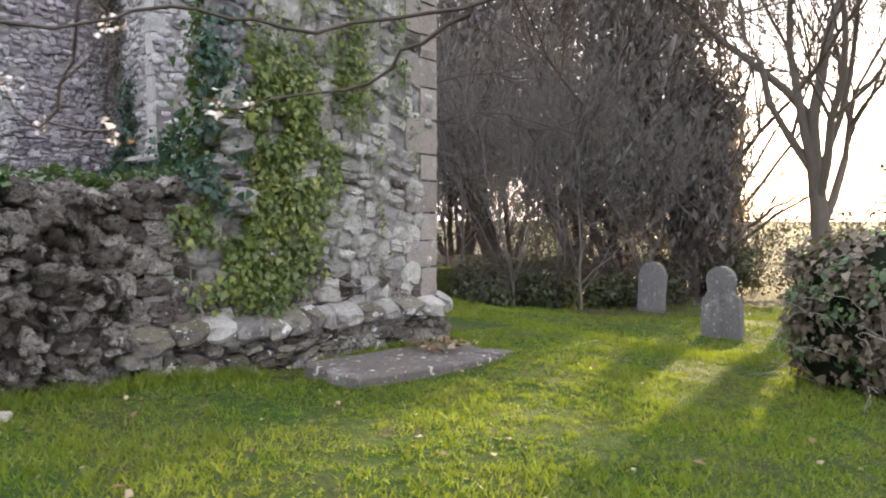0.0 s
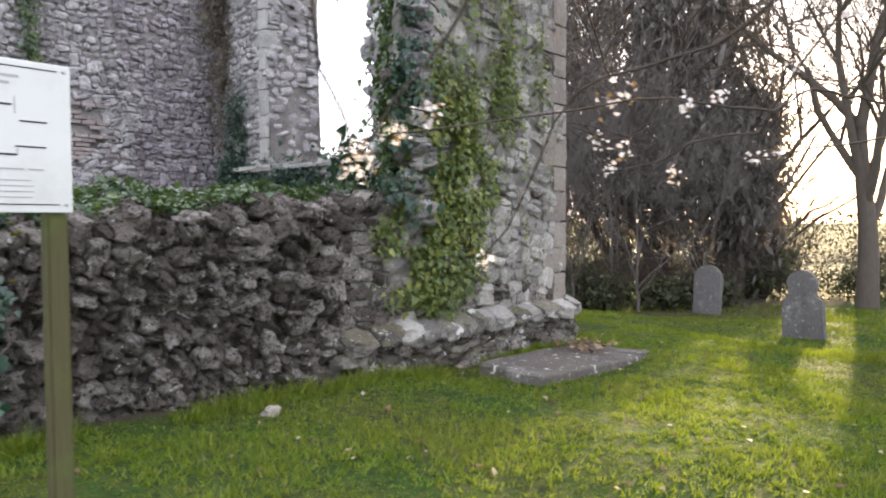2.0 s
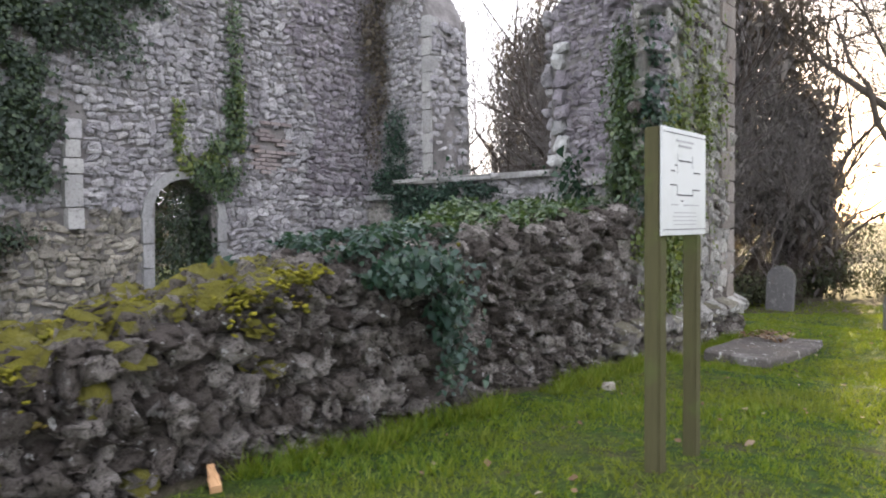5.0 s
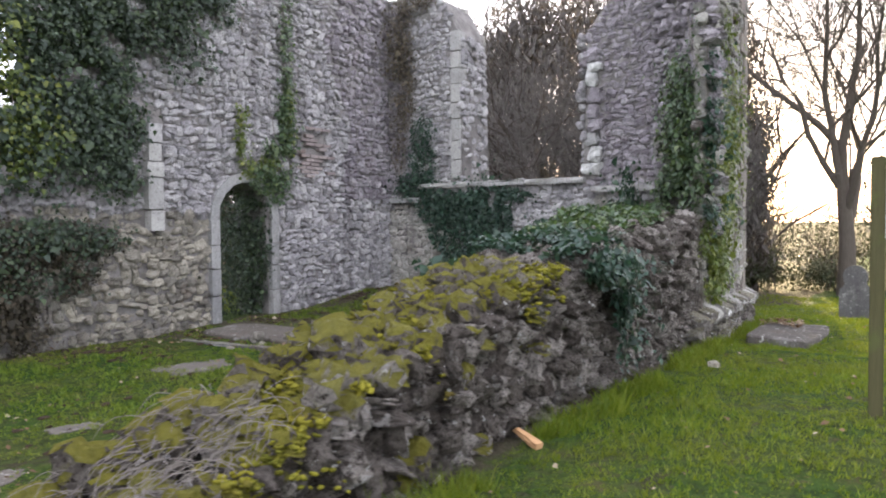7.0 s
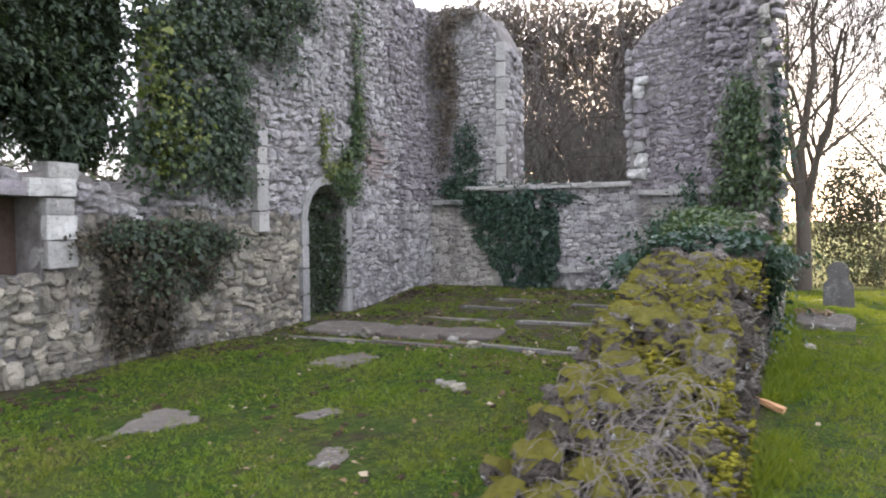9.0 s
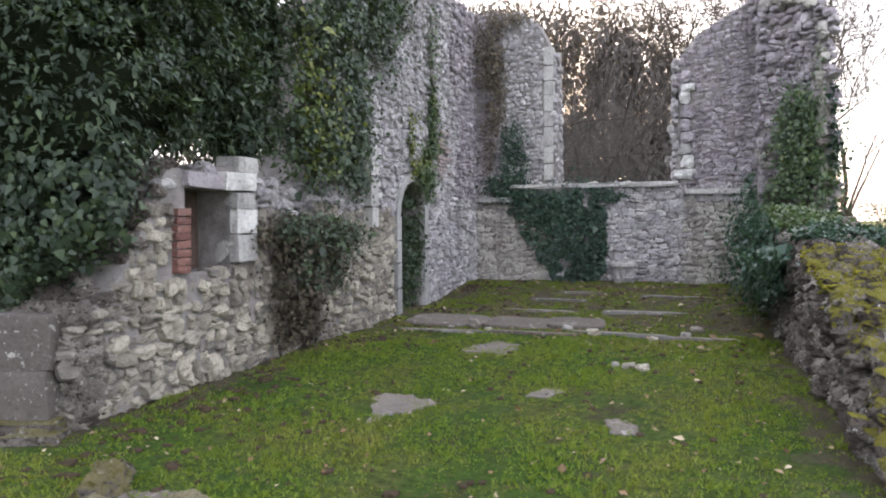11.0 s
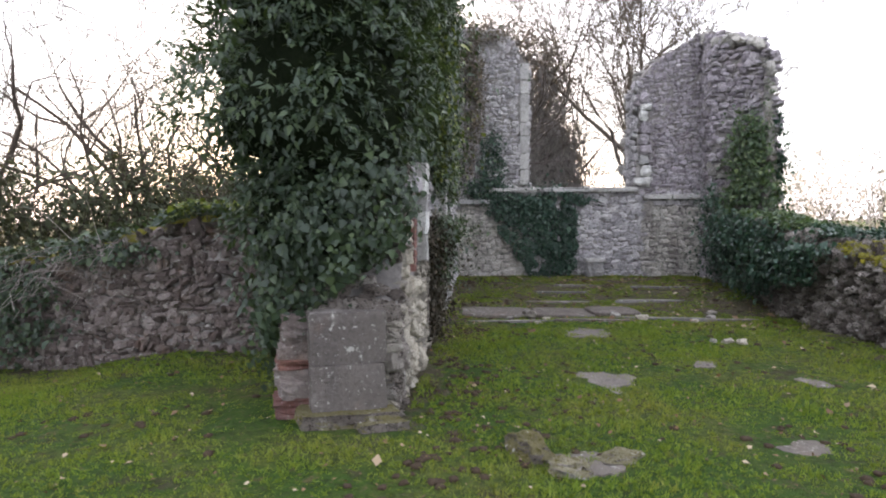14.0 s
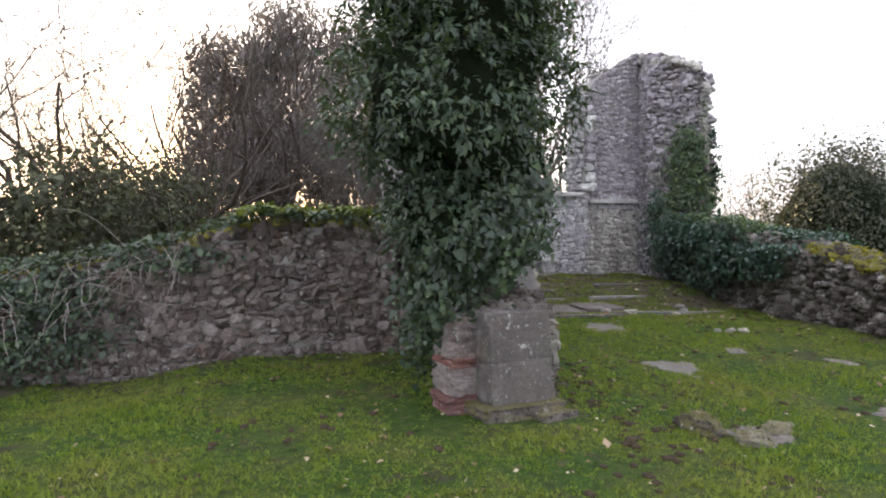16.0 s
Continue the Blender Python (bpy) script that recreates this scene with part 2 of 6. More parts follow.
def leaf_material(name, a, b, c, through, rough=0.4, share=0.3, spec=0.35, dry=None):
    k = Nodes(name)
    col = k.ramp(k.geo.outputs["Random Per Island"], (0.0, a), (0.6, b), (1.0, c))
    col = k.mix(k.math("MULTIPLY", k.step(k.noise(1.3, 3), 0.45, 0.65), 0.5), col, (*a,))
    if dry:
        col = k.mix(k.math("MULTIPLY", k.step(k.noise(1.9, 5, 0.75), 0.53, 0.70), 0.65), col, dry)
    return k.leaf(col, (*through, 1), rough, share, spec)


MAT_IVY = leaf_material("ivy_leaf", (0.035, 0.06, 0.032), (0.06, 0.10, 0.045), (0.12, 0.155, 0.055), (0.10, 0.16, 0.02), 0.35, 0.2)
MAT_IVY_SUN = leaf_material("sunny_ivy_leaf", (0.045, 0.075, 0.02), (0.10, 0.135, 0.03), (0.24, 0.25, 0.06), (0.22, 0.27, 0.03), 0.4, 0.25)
MAT_IVY_BLUE = leaf_material("blue_green_ivy", (0.015, 0.035, 0.025), (0.03, 0.065, 0.045), (0.07, 0.11, 0.07), (0.06, 0.12, 0.04), 0.3, 0.2)
MAT_IVY_TREE = leaf_material("drooping_ivy_leaf", (0.019, 0.031, 0.021), (0.036, 0.057, 0.035), (0.075, 0.105, 0.05), (0.10, 0.15, 0.02), 0.46, 0.15, 0.32)
MAT_IVY_DRY = leaf_material("withered_ivy", (0.03, 0.026, 0.018), (0.05, 0.042, 0.026), (0.09, 0.07, 0.045), (0.06, 0.05, 0.03), 0.7, 0.15)
MAT_IVY_BROWN = leaf_material("brownish_ivy", (0.06, 0.05, 0.034), (0.10, 0.08, 0.052), (0.17, 0.14, 0.10), (0.10, 0.08, 0.04), 0.6, 0.15)
# yew is lifted to pale grey-brown: glare haze put into the needle colour
MAT_YEW = leaf_material("yew_needles", (0.085, 0.076, 0.074), (0.145, 0.132, 0.126), (0.24, 0.22, 0.20), (0.21, 0.18, 0.145), 0.6, 0.3, 0.2)
MAT_EVERGREEN = leaf_material("evergreen_leaf", (0.03, 0.036, 0.026), (0.05, 0.056, 0.038), (0.085, 0.085, 0.055), (0.08, 0.08, 0.03), 0.5, 0.15, 0.2)
MAT_BUSH = leaf_material("bush_leaf", (0.035, 0.045, 0.024), (0.06, 0.07, 0.034), (0.10, 0.105, 0.05), (0.11, 0.105, 0.05), 0.5, 0.15, 0.2)
MAT_BLOSSOM_FAR = leaf_material("far_blossom", (0.30, 0.27, 0.24), (0.42, 0.39, 0.36), (0.55, 0.52, 0.50), (0.5, 0.45, 0.4), 0.8, 0.4, 0.1)


def grass_material(name, deep, mid, tip, straw, through, worn):
    """Blades in patches: lush, yellowing, thin and brown."""
    k = Nodes(name)
    col = k.ramp(k.geo.outputs["Random Per Island"], (0.0, deep), (0.55, mid), (1.0, tip))
    col = k.mix(k.math("MULTIPLY", k.step(k.noise(0.8, 4, 0.65), 0.45, 0.62), 0.7), col, k.mix(0.55, col, straw))
    col = k.mix(k.math("MULTIPLY", k.step(k.noise(2.7, 5, 0.7), 0.54, 0.68), worn), col, straw)
    col = k.mix(k.math("MULTIPLY", k.step(k.noise(5.5, 4, 0.7), 0.52, 0.66), 0.55), col, deep)
    col = k.mix(k.math("MULTIPLY", k.step(k.noise(1.4, 5, 0.7), 0.60, 0.70), worn), col, (0.085, 0.065, 0.035))
    return k.leaf(col, (*through, 1), 0.55, 0.35, 0.2)


MAT_GRASS = grass_material("grass_blade", (0.022, 0.056, 0.006), (0.085, 0.15, 0.014), (0.21, 0.235, 0.04), (0.19, 0.185, 0.045), (0.28, 0.34, 0.02), 0.35)
MAT_GRASS_WORN = grass_material("worn_grass", (0.032, 0.074, 0.010), (0.112, 0.19, 0.020), (0.20, 0.25, 0.045), (0.21, 0.19, 0.055), (0.26, 0.31, 0.03), 0.75)
MAT_LITTER = leaf_material("fallen_leaf", (0.10, 0.06, 0.035), (0.20, 0.13, 0.07), (0.42, 0.36, 0.25), (0.2, 0.12, 0.05), 0.7, 0.15, 0.2)
MAT_PETAL = leaf_material("white_petal", (0.62, 0.56, 0.52), (0.74, 0.70, 0.66), (0.80, 0.78, 0.75), (0.6, 0.5, 0.45), 0.7, 0.35, 0.2)
MAT_BRACT = leaf_material("brown_bract", (0.16, 0.10, 0.04), (0.24, 0.15, 0.05), (0.30, 0.20, 0.08), (0.25, 0.15, 0.05), 0.7, 0.3, 0.2)


def moss_material():
    k = Nodes("moss")
    col = k.mix(k.step(k.noise(7, 5, 0.7), 0.3, 0.7), (0.08, 0.085, 0.012), (0.31, 0.28, 0.035))
    col = k.mix(k.step(k.noise(2.4, 3), 0.5, 0.7), col, (0.10, 0.07, 0.025))
    return k.surface(col, 0.98, k.math("ADD", k.noise(90, 3, 0.8), k.noise(25, 4)), 1.0, 0.02, spec=0.1)


MAT_MOSS = moss_material()


def bark_material(name, a, b):
    k = Nodes(name)
    v = k.stretch(6, 6, 1.2)
    col = k.mix(k.noise(4, 5, 0.7, v), a, b)
    return k.surface(col, 0.9, k.noise(9, 5, 0.7, v), 0.7, 0.02, spec=0.2)


MAT_SAPLING = bark_material("sapling_bark", (0.09, 0.08, 0.073), (0.19, 0.17, 0.155))
MAT_BARK = bark_material("grey_bark", (0.06, 0.05, 0.042), (0.16, 0.135, 0.11))
MAT_TWIG = bark_material("pale_twig", (0.17, 0.15, 0.135), (0.32, 0.285, 0.255))
MAT_DARKTWIG = bark_material("dark_twig", (0.05, 0.04, 0.035), (0.10, 0.08, 0.065))
MAT_STRAW = bark_material("dry_stem", (0.20, 0.17, 0.14), (0.40, 0.35, 0.30))


def post_material():
    k = Nodes("greened_timber")
    v = k.stretch(30, 30, 2)
    col = k.mix(k.noise(2, 5, 0.7, v), (0.045, 0.043, 0.02), (0.10, 0.092, 0.042))
    col = k.mix(k.step(k.noise(4, 4), 0.5, 0.75), col, (0.08, 0.095, 0.03))
    return k.surface(col, 0.85, k.noise(3, 4, 0.7, v), 0.6, 0.01, spec=0.2)


MAT_POST = post_material()


def board_material():
    k = Nodes("painted_board")
    col = k.mix(k.step(k.noise(5, 5, 0.6), 0.4, 0.8), (0.56, 0.57, 0.55), (0.47, 0.48, 0.45))
    return k.surface(col, 0.45, k.noise(30, 3), 0.05, 0.005)


MAT_BOARD = board_material()
MAT_INK = Nodes("black_ink").surface((0.03, 0.03, 0.035), 0.6)
MAT_INK_GREY = Nodes("grey_ink").surface((0.33, 0.33, 0.33), 0.6)


def wood_material():
    k = Nodes("fresh_split_wood")
    return k.surface(k.mix(k.noise(12, 4, 0.6, k.stretch(1, 1, 8)), (0.42, 0.22, 0.10), (0.60, 0.38, 0.20)), 0.75, k.noise(40), 0.3, 0.005)


MAT_WOOD = wood_material()

# ---- building helpers ----
R = random.Random(7)
NR = np.random.default_rng(11)


def raw_mesh(name, V, quads=(), tris=(), smooth=True):
    """A mesh from arrays of corners, quads and triangles."""
    me = bpy.data.meshes.new(name)
    V = np.asarray(V, np.float32).reshape(-1, 3)
    quads, tris = np.asarray(quads, np.int32).reshape(-1, 4), np.asarray(tris, np.int32).reshape(-1, 3)
    nq, nt = len(quads), len(tris)
    me.vertices.add(len(V))
    me.vertices.foreach_set("co", V.ravel())
    me.loops.add(nq * 4 + nt * 3)
    me.loops.foreach_set("vertex_index", np.concatenate([quads.ravel(), tris.ravel()]))
    me.polygons.add(nq + nt)
    me.polygons.foreach_set("loop_start", np.concatenate([np.arange(nq) * 4, nq * 4 + np.arange(nt) * 3]).astype(np.int32))
    me.polygons.foreach_set("use_smooth", np.full(nq + nt, smooth))
    me.update(calc_edges=True)
    me.validate()
    return me


def part(name, me, material, parent=None, label="", kind=""):
    """One mesh object, under a thing or a part. me: a mesh or a bmesh."""
    if isinstance(me, bmesh.types.BMesh):
        bm, me = me, bpy.data.meshes.new(name)
        bmesh.ops.recalc_face_normals(bm, faces=bm.faces)
        bm.to_mesh(me)
        bm.free()
    if not me.materials:
        me.materials.append(material)
    ob = new(name, me)
    if parent is not None:
        ob.parent = parent
    return tagged(ob, label, kind=kind)


def thing(name, label, category, group="", at=(0, 0, 0), rz=0, kind=""):
    ob = new(name)
    ob.empty_display_size = 0.2
    ob.matrix_world = pose(*at, 0, 0, rz)
    return tagged(ob, label, category, group, kind)


class Bulk:
    """Collects many small pieces for one mesh."""

    def __init__(self):
        self.v, self.q, self.t, self.n = [], [], [], 0

    def add(self, V, quads=None, tris=None):
        self.v.append(V)
        if quads is not None and len(quads):
            self.q.append(np.asarray(quads) + self.n)
        if tris is not None and len(tris):
            self.t.append(np.asarray(tris) + self.n)
        self.n += len(V)

    def mesh(self, name, smooth=True):
        return raw_mesh(name, np.concatenate(self.v), np.concatenate(self.q) if self.q else (), np.concatenate(self.t) if self.t else (), smooth)


def lump(seed, square=3.0, rough=0.2, cuts=1):
    """Corners and quads of an irregular rounded stone, half a unit each way."""
    bm = bmesh.new()
    bmesh.ops.create_cube(bm, size=2)
    bmesh.ops.subdivide_edges(bm, edges=bm.edges, cuts=cuts, use_grid_fill=True)
    off = Vector((seed * 7.3, seed * 3.1, seed * 1.7))
    for v in bm.verts:
        p = v.co
        r = (abs(p.x) ** square + abs(p.y) ** square + abs(p.z) ** square) ** (1 / square)
        p = p / r
        p = p + noise.noise_vector(p * 1.1 + off) * rough * 1.3 + noise.noise_vector(p * 2.6 + off) * rough * 0.7 + noise.noise_vector(p * 6.0 + off) * rough * 0.35
        v.co = p * 0.5
    bm.verts.index_update()
    V = np.array([v.co[:] for v in bm.verts])
    Q = np.array([[v.index for v in f.verts] for f in bm.faces])
    bm.free()
    return V, Q


PEBBLES = [lump(i + 120, 2.6, 0.3, 1) for i in range(12)]
LUMPS = [lump(i + 1, 4.5, 0.26, 2) for i in range(16)]
ROUGH = [lump(i + 40, 3.6, 0.46, 3) for i in range(16)]
COBS = [lump(i + 160, 2.9, 0.36, 2) for i in range(16)]
BLOCKS = [lump(i + 80, 30.0, 0.05, 2) for i in range(8)]
LUMP_MESH = {}


def stone_mesh(kind, i, mat):
    key = (kind, i, mat.name)
    if key not in LUMP_MESH:
        V, Q = {"lump": LUMPS, "rough": ROUGH, "block": BLOCKS, "cob": COBS}[kind][i]
        me = raw_mesh("stone", V, Q, smooth=False)
        me.materials.append(mat)
        LUMP_MESH[key] = me
    return LUMP_MESH[key]


class Stones:
    """Stones of one wall: the nearest become parts, the rest one joined mesh for each material."""

    def __init__(self, wall):
        self.wall, self.rows = wall, []

    def add(self, m, mat, kind="lump", name="stone", near=1.0):
        self.rows.append((near, m, mat, kind, name))

    def finish(self, limit=300, coarse=40):
        self.rows.sort(key=lambda r: r[0])
        sets = {"lump": LUMPS, "rough": ROUGH, "block": BLOCKS, "cob": COBS}
        rest = {}
        for i, (near, m, mat, kind, name) in enumerate(self.rows):
            j = R.randrange(len(sets[kind]))
            if i < limit:
                ob = new(name, stone_mesh(kind, j, mat))
                ob.parent = self.wall
                ob.matrix_world = m
            else:
                V, Q = PEBBLES[j % 12] if near >= coarse else sets[kind][j]
                M = np.array(m)
                rest.setdefault((mat.name, kind), (mat, Bulk(), kind))[1].add(V @ M[:3, :3].T + M[:3, 3], Q)
        for mat, bulk, kind in rest.values():
            part("stonework", bulk.mesh("stonework", False), mat, self.wall, kind="stuff")


def axes(u, n, p):
    """A matrix at p with x along u, y along n and z up."""
    u, n = Vector(u).normalized(), Vector(n).normalized()
    m = Matrix((u, n, Vector((0, 0, 1)))).transposed().to_4x4()
    m.translation = p
    return m


def rubble(stones, start, u, n, length, lo, hi, mat, w=(0.14, 0.34), h=(0.09, 0.17), depth=0.16, out=0.0, hole=None, kind="lump", tilt=5, near=None, gap=0.02, jut=0.02):
    """Lay stones in rough courses on an upright face from start along u, facing n. lo and hi: heights by the way along."""
    u, n, start = Vector(u).normalized(), Vector(n).normalized(), Vector(start)
    z = min(lo(s) for s in (0, length / 2, length)) - 0.25
    top = max(hi(length * i / 20) for i in range(21)) + 0.15
    seed = R.uniform(0, 90)

    def sway(c, zz):
        return 0.16 * noise.noise((c * 0.75, zz * 0.6, seed)) + 0.05 * noise.noise((c * 2.4, zz * 2.0, seed + 9))
    while z < top:
        rh = R.uniform(*h)
        s = -R.uniform(0, w[1])
        while s < length:
            ww = R.uniform(*w) * (0.6 if R.random() < 0.2 else 1.0)
            c, hh = s + ww / 2, rh * R.uniform(0.75, 1.3)
            zz = z + rh / 2 + sway(c, z) + R.gauss(0, 0.012)
            lean = -math.degrees(math.atan((sway(c + 0.05, z) - sway(c - 0.05, z)) / 0.1))
            out_more = 0.0
            if R.random() < 0.18 and ww > w[0] * 1.2:
                f = R.uniform(0.35, 0.65)
                halves = ((zz - hh * (1 - f) / 2, hh * f), (zz + hh * f / 2, hh * (1 - f)))
            elif R.random() < 0.08:
                halves, out_more = ((zz, hh * 1.55),), 0.012
            else:
                halves = ((zz, hh),)
            for zc, sh in halves:
                if -0.02 < c < length + 0.02 and lo(c) - 0.05 < zc < hi(c) and not (hole and hole(c, zc)):
                    p = start + u * c + n * (out + out_more - depth * 0.5 + R.gauss(0, jut))
                    p.z = zc
                    use = mat(c, zc) if callable(mat) else mat
                    shape = kind(c, zc) if callable(kind) else kind
                    m = axes(u, n, p) @ pose(0, 0, 0, R.gauss(0, tilt), lean + R.gauss(0, tilt * 1.3), R.gauss(0, tilt * 0.6)) @ Matrix.Diagonal((ww - gap + 0.03, depth, sh - gap + 0.03, 1))
                    stones.add(m, use, shape, near=near(p) if near else p.length)
            s += ww
        z += rh


def ragged(points, amount=0.06, seed=0.0):
    """A height by the way along, through points, with a broken edge."""
    xs, zs = [p[0] for p in points], [p[1] for p in points]
    return lambda s: float(np.interp(s, xs, zs)) + amount * noise.noise((s * 3.1, seed, 0.5)) + amount * 0.6 * noise.noise((s * 9.0, seed, 7.5))


def body(bulk, start, u, n, thick, s0, s1, lo, hi, step=0.12):
    """A closed upright slab behind a face: from s0 to s1 along u, thick metres back from the face."""
    u, n, start = np.array(Vector(u).normalized()), np.array(Vector(n).normalized()), np.array(start, float)
    k = max(2, int(round((s1 - s0) / step)) + 1)
    V = []
    for s in np.linspace(s0, s1, k):
        a, b = lo(s), hi(s)
        for back, z in ((0, a), (0, b), (thick, b), (thick, a)):
            p = start + u * s - n * back
            V.append((p[0], p[1], z))
    Q = []
    for i in range(k - 1):
        for j in range(4):
            Q.append((i * 4 + j, i * 4 + (j + 1) % 4, i * 4 + 4 + (j + 1) % 4, i * 4 + 4 + j))
    Q += [(0, 3, 2, 1), tuple((k - 1) * 4 + j for j in range(4))]
    bulk.add(np.array(V), Q)


def flat(z):
    return lambda s: z


def tube(bulk, pts, radii, sides=5):
    """A tapered tube through points."""
    pts = np.asarray(pts, float)
    k = len(pts)
    d = np.gradient(pts, axis=0)
    d /= np.linalg.norm(d, axis=1)[:, None] + 1e-9
    ref = np.where(np.abs(d[:, 2:3]) < 0.9, np.array([[0, 0, 1.0]]), np.array([[1.0, 0, 0]]))
    a = np.cross(d, ref)
    a /= np.linalg.norm(a, axis=1)[:, None] + 1e-9
    b = np.cross(d, a)
    ang = np.arange(sides) * 2 * math.pi / sides
    ring = a[:, None, :] * np.cos(ang)[None, :, None] + b[:, None, :] * np.sin(ang)[None, :, None]
    V = (pts[:, None, :] + ring * np.asarray(radii, float)[:, None, None]).reshape(-1, 3)
    i, j = np.meshgrid(np.arange(k - 1), np.arange(sides), indexing="ij")
    j2 = (j + 1) % sides
    Q = np.stack([i * sides + j, i * sides + j2, (i + 1) * sides + j2, (i + 1) * sides + j], -1).reshape(-1, 4)
    bulk.add(V, Q)


def grow(bulk, p, d, length, r, level, rng, droop=0.0, spread=0.7, kids=4, seg=5, min_r=0.004, up=0.08, wob=0.16):
    """A limb with side limbs, down to twigs. Fills bulk and gives back the ends."""
    pts, dirs = [np.array(p, float)], [np.array(d, float) / np.linalg.norm(d)]
    for i in range(seg):
        dd = dirs[-1] + rng.normal(0, wob, 3) + np.array([0, 0, up - droop * (i / seg)])
        dd /= np.linalg.norm(dd)
        pts.append(pts[-1] + dd * length / seg)
        dirs.append(dd)
    tip = max(min_r * 0.6, r * 0.35)
    radii = np.linspace(r, tip, seg + 1)
    tube(bulk, pts, radii, 7 if r > 0.08 else 5 if r > 0.025 else 3)
    ends = [(pts[-1], dirs[-1])]
    if level > 0:
        for i in range(kids):
            f = rng.uniform(0.3, 1.0) if i else 1.0
            k = min(seg, max(1, int(f * seg)))
            side = rng.normal(0, 1, 3)
            side -= dirs[k] * side.dot(dirs[k])
            side /= np.linalg.norm(side) + 1e-9
            nd = dirs[k] * rng.uniform(0.6, 1.0) + side * spread * rng.uniform(0.6, 1.2)
            ends += grow(bulk, pts[k], nd, length * rng.uniform(0.5, 0.8), max(min_r, radii[k] * rng.uniform(0.5, 0.75)), level - 1, rng, droop, spread, kids, max(3, seg - 1), min_r, up, wob)
    return ends


IVY_LEAF = (np.array([(0, 0, 0), (-0.42, 0.12, 0.06), (-0.30, 0.48, 0.07), (0, 1.0, -0.06), (0.30, 0.48, 0.07), (0.42, 0.12, 0.06)]),
            np.array([(0, 2, 1), (0, 3, 2), (0, 4, 3), (0, 5, 4)]))
LONG_LEAF = (np.array([(0, 0, 0), (-0.22, 0.38, 0.06), (0, 1.0, -0.12), (0.22, 0.38, 0.06), (0, 0.42, 0.0)]),
             np.array([(0, 4, 1), (1, 4, 2), (2, 4, 3), (3, 4, 0)]))
SPRAY = (np.array([(-0.06, 0, 0), (-0.13, 0.5, 0.05), (0, 1.0, -0.05), (0.13, 0.5, 0.03), (0.06, 0, 0)]), np.array([(0, 1, 2), (0, 2, 4), (4, 2, 3)]))


def leaves(P, out, size, shape=IVY_LEAF, hang=0.6, jitter=0.5, vary=0.35, width=1.0):
    """Corners and triangles of leaves at the points P, facing out, their tips hanging."""
    P = np.asarray(P, float)
    k = len(P)
    N = np.asarray(out, float) * np.ones((k, 1)) + NR.normal(0, jitter, (k, 3))
    N /= np.linalg.norm(N, axis=1)[:, None] + 1e-9
    Y = np.array([[0, 0, -1.0]]) * hang + NR.normal(0, 0.55, (k, 3))
    Y -= N * np.sum(Y * N, 1)[:, None]
    Y /= np.linalg.norm(Y, axis=1)[:, None] + 1e-9
    X = np.cross(Y, N)
    S = (size * np.exp(NR.normal(0, vary, k)))[:, None, None]
    T, F = shape
    V = P[:, None, :] + S * (width * T[None, :, 0:1] * X[:, None, :] + T[None, :, 1:2] * Y[:, None, :] + T[None, :, 2:3] * N[:, None, :])
    return V.reshape(-1, 3), (F[None] + (np.arange(k) * len(T))[:, None, None]).reshape(-1, 3)


def field(k, seed):
    """k random numbers between 0 and 1."""
    return np.random.default_rng(seed).random(k)


def wall_ivy(name, label, start, u, n, blobs, size, mat, count, seed, depth=0.08, stems=6, category="ivy", inside=None, thin=-0.28):
    """Ivy on an upright face. blobs: (along, up, half width, half height, weight)."""
    rng = np.random.default_rng(seed)
    u, n, start = np.array(Vector(u).normalized()), np.array(Vector(n).normalized()), np.array(start, float)
    area = np.array([b[2] * b[3] * b[4] for b in blobs])
    which = rng.choice(len(blobs), count, p=area / area.sum())
    B = np.array(blobs)[which]
    r, a = np.sqrt(rng.random(count)) * (1 + 0.18 * rng.normal(0, 1, count)), rng.random(count) * 2 * math.pi
    s, z = B[:, 0] + B[:, 2] * r * np.cos(a), B[:, 1] + B[:, 3] * r * np.sin(a)
    keep = np.array([noise.noise((float(x) * 2.3, float(y) * 2.3, seed)) + 0.5 * noise.noise((float(x) * 6, float(y) * 6, seed)) for x, y in zip(s, z)]) > thin
    if inside:
        keep &= np.array([inside(x + 0.16 * noise.noise((x * 3, y * 3, seed)) + 0.08 * noise.noise((x * 9, y * 9, seed)), y + 0.1 * noise.noise((x * 5, y * 5, seed + 3))) for x, y in zip(s, z)])
    s, z = s[keep], z[keep]
    P = start[None] + u[None] * s[:, None] + n[None] * (0.015 + rng.gamma(1.3, depth / 2, len(s)))[:, None]
    P[:, 2] = z
    V, F = leaves(P, n[None] + np.array([[0, 0, 0.35]]), size)
    root = thing(name, label, category)
    part("leaves", raw_mesh("leaves", V, tris=F), mat, root, kind="stuff")
    bulk = Bulk()
    for i in range(stems):
        b = blobs[rng.integers(len(blobs))]
        x, zz = b[0] + rng.normal(0, b[2] * 0.5), b[1] - b[3]
        pts = []
        for j in range(9):
            q = start + u * x + n * 0.015
            pts.append((q[0], q[1], zz))
            x += rng.normal(0, 0.05)
            zz += b[3] * 2 / 8
        tube(bulk, pts, np.linspace(0.009, 0.004, 9), 4)
    part("stem_growth", bulk.mesh("stem_growth"), MAT_TWIG, root, kind="stuff")
    return root


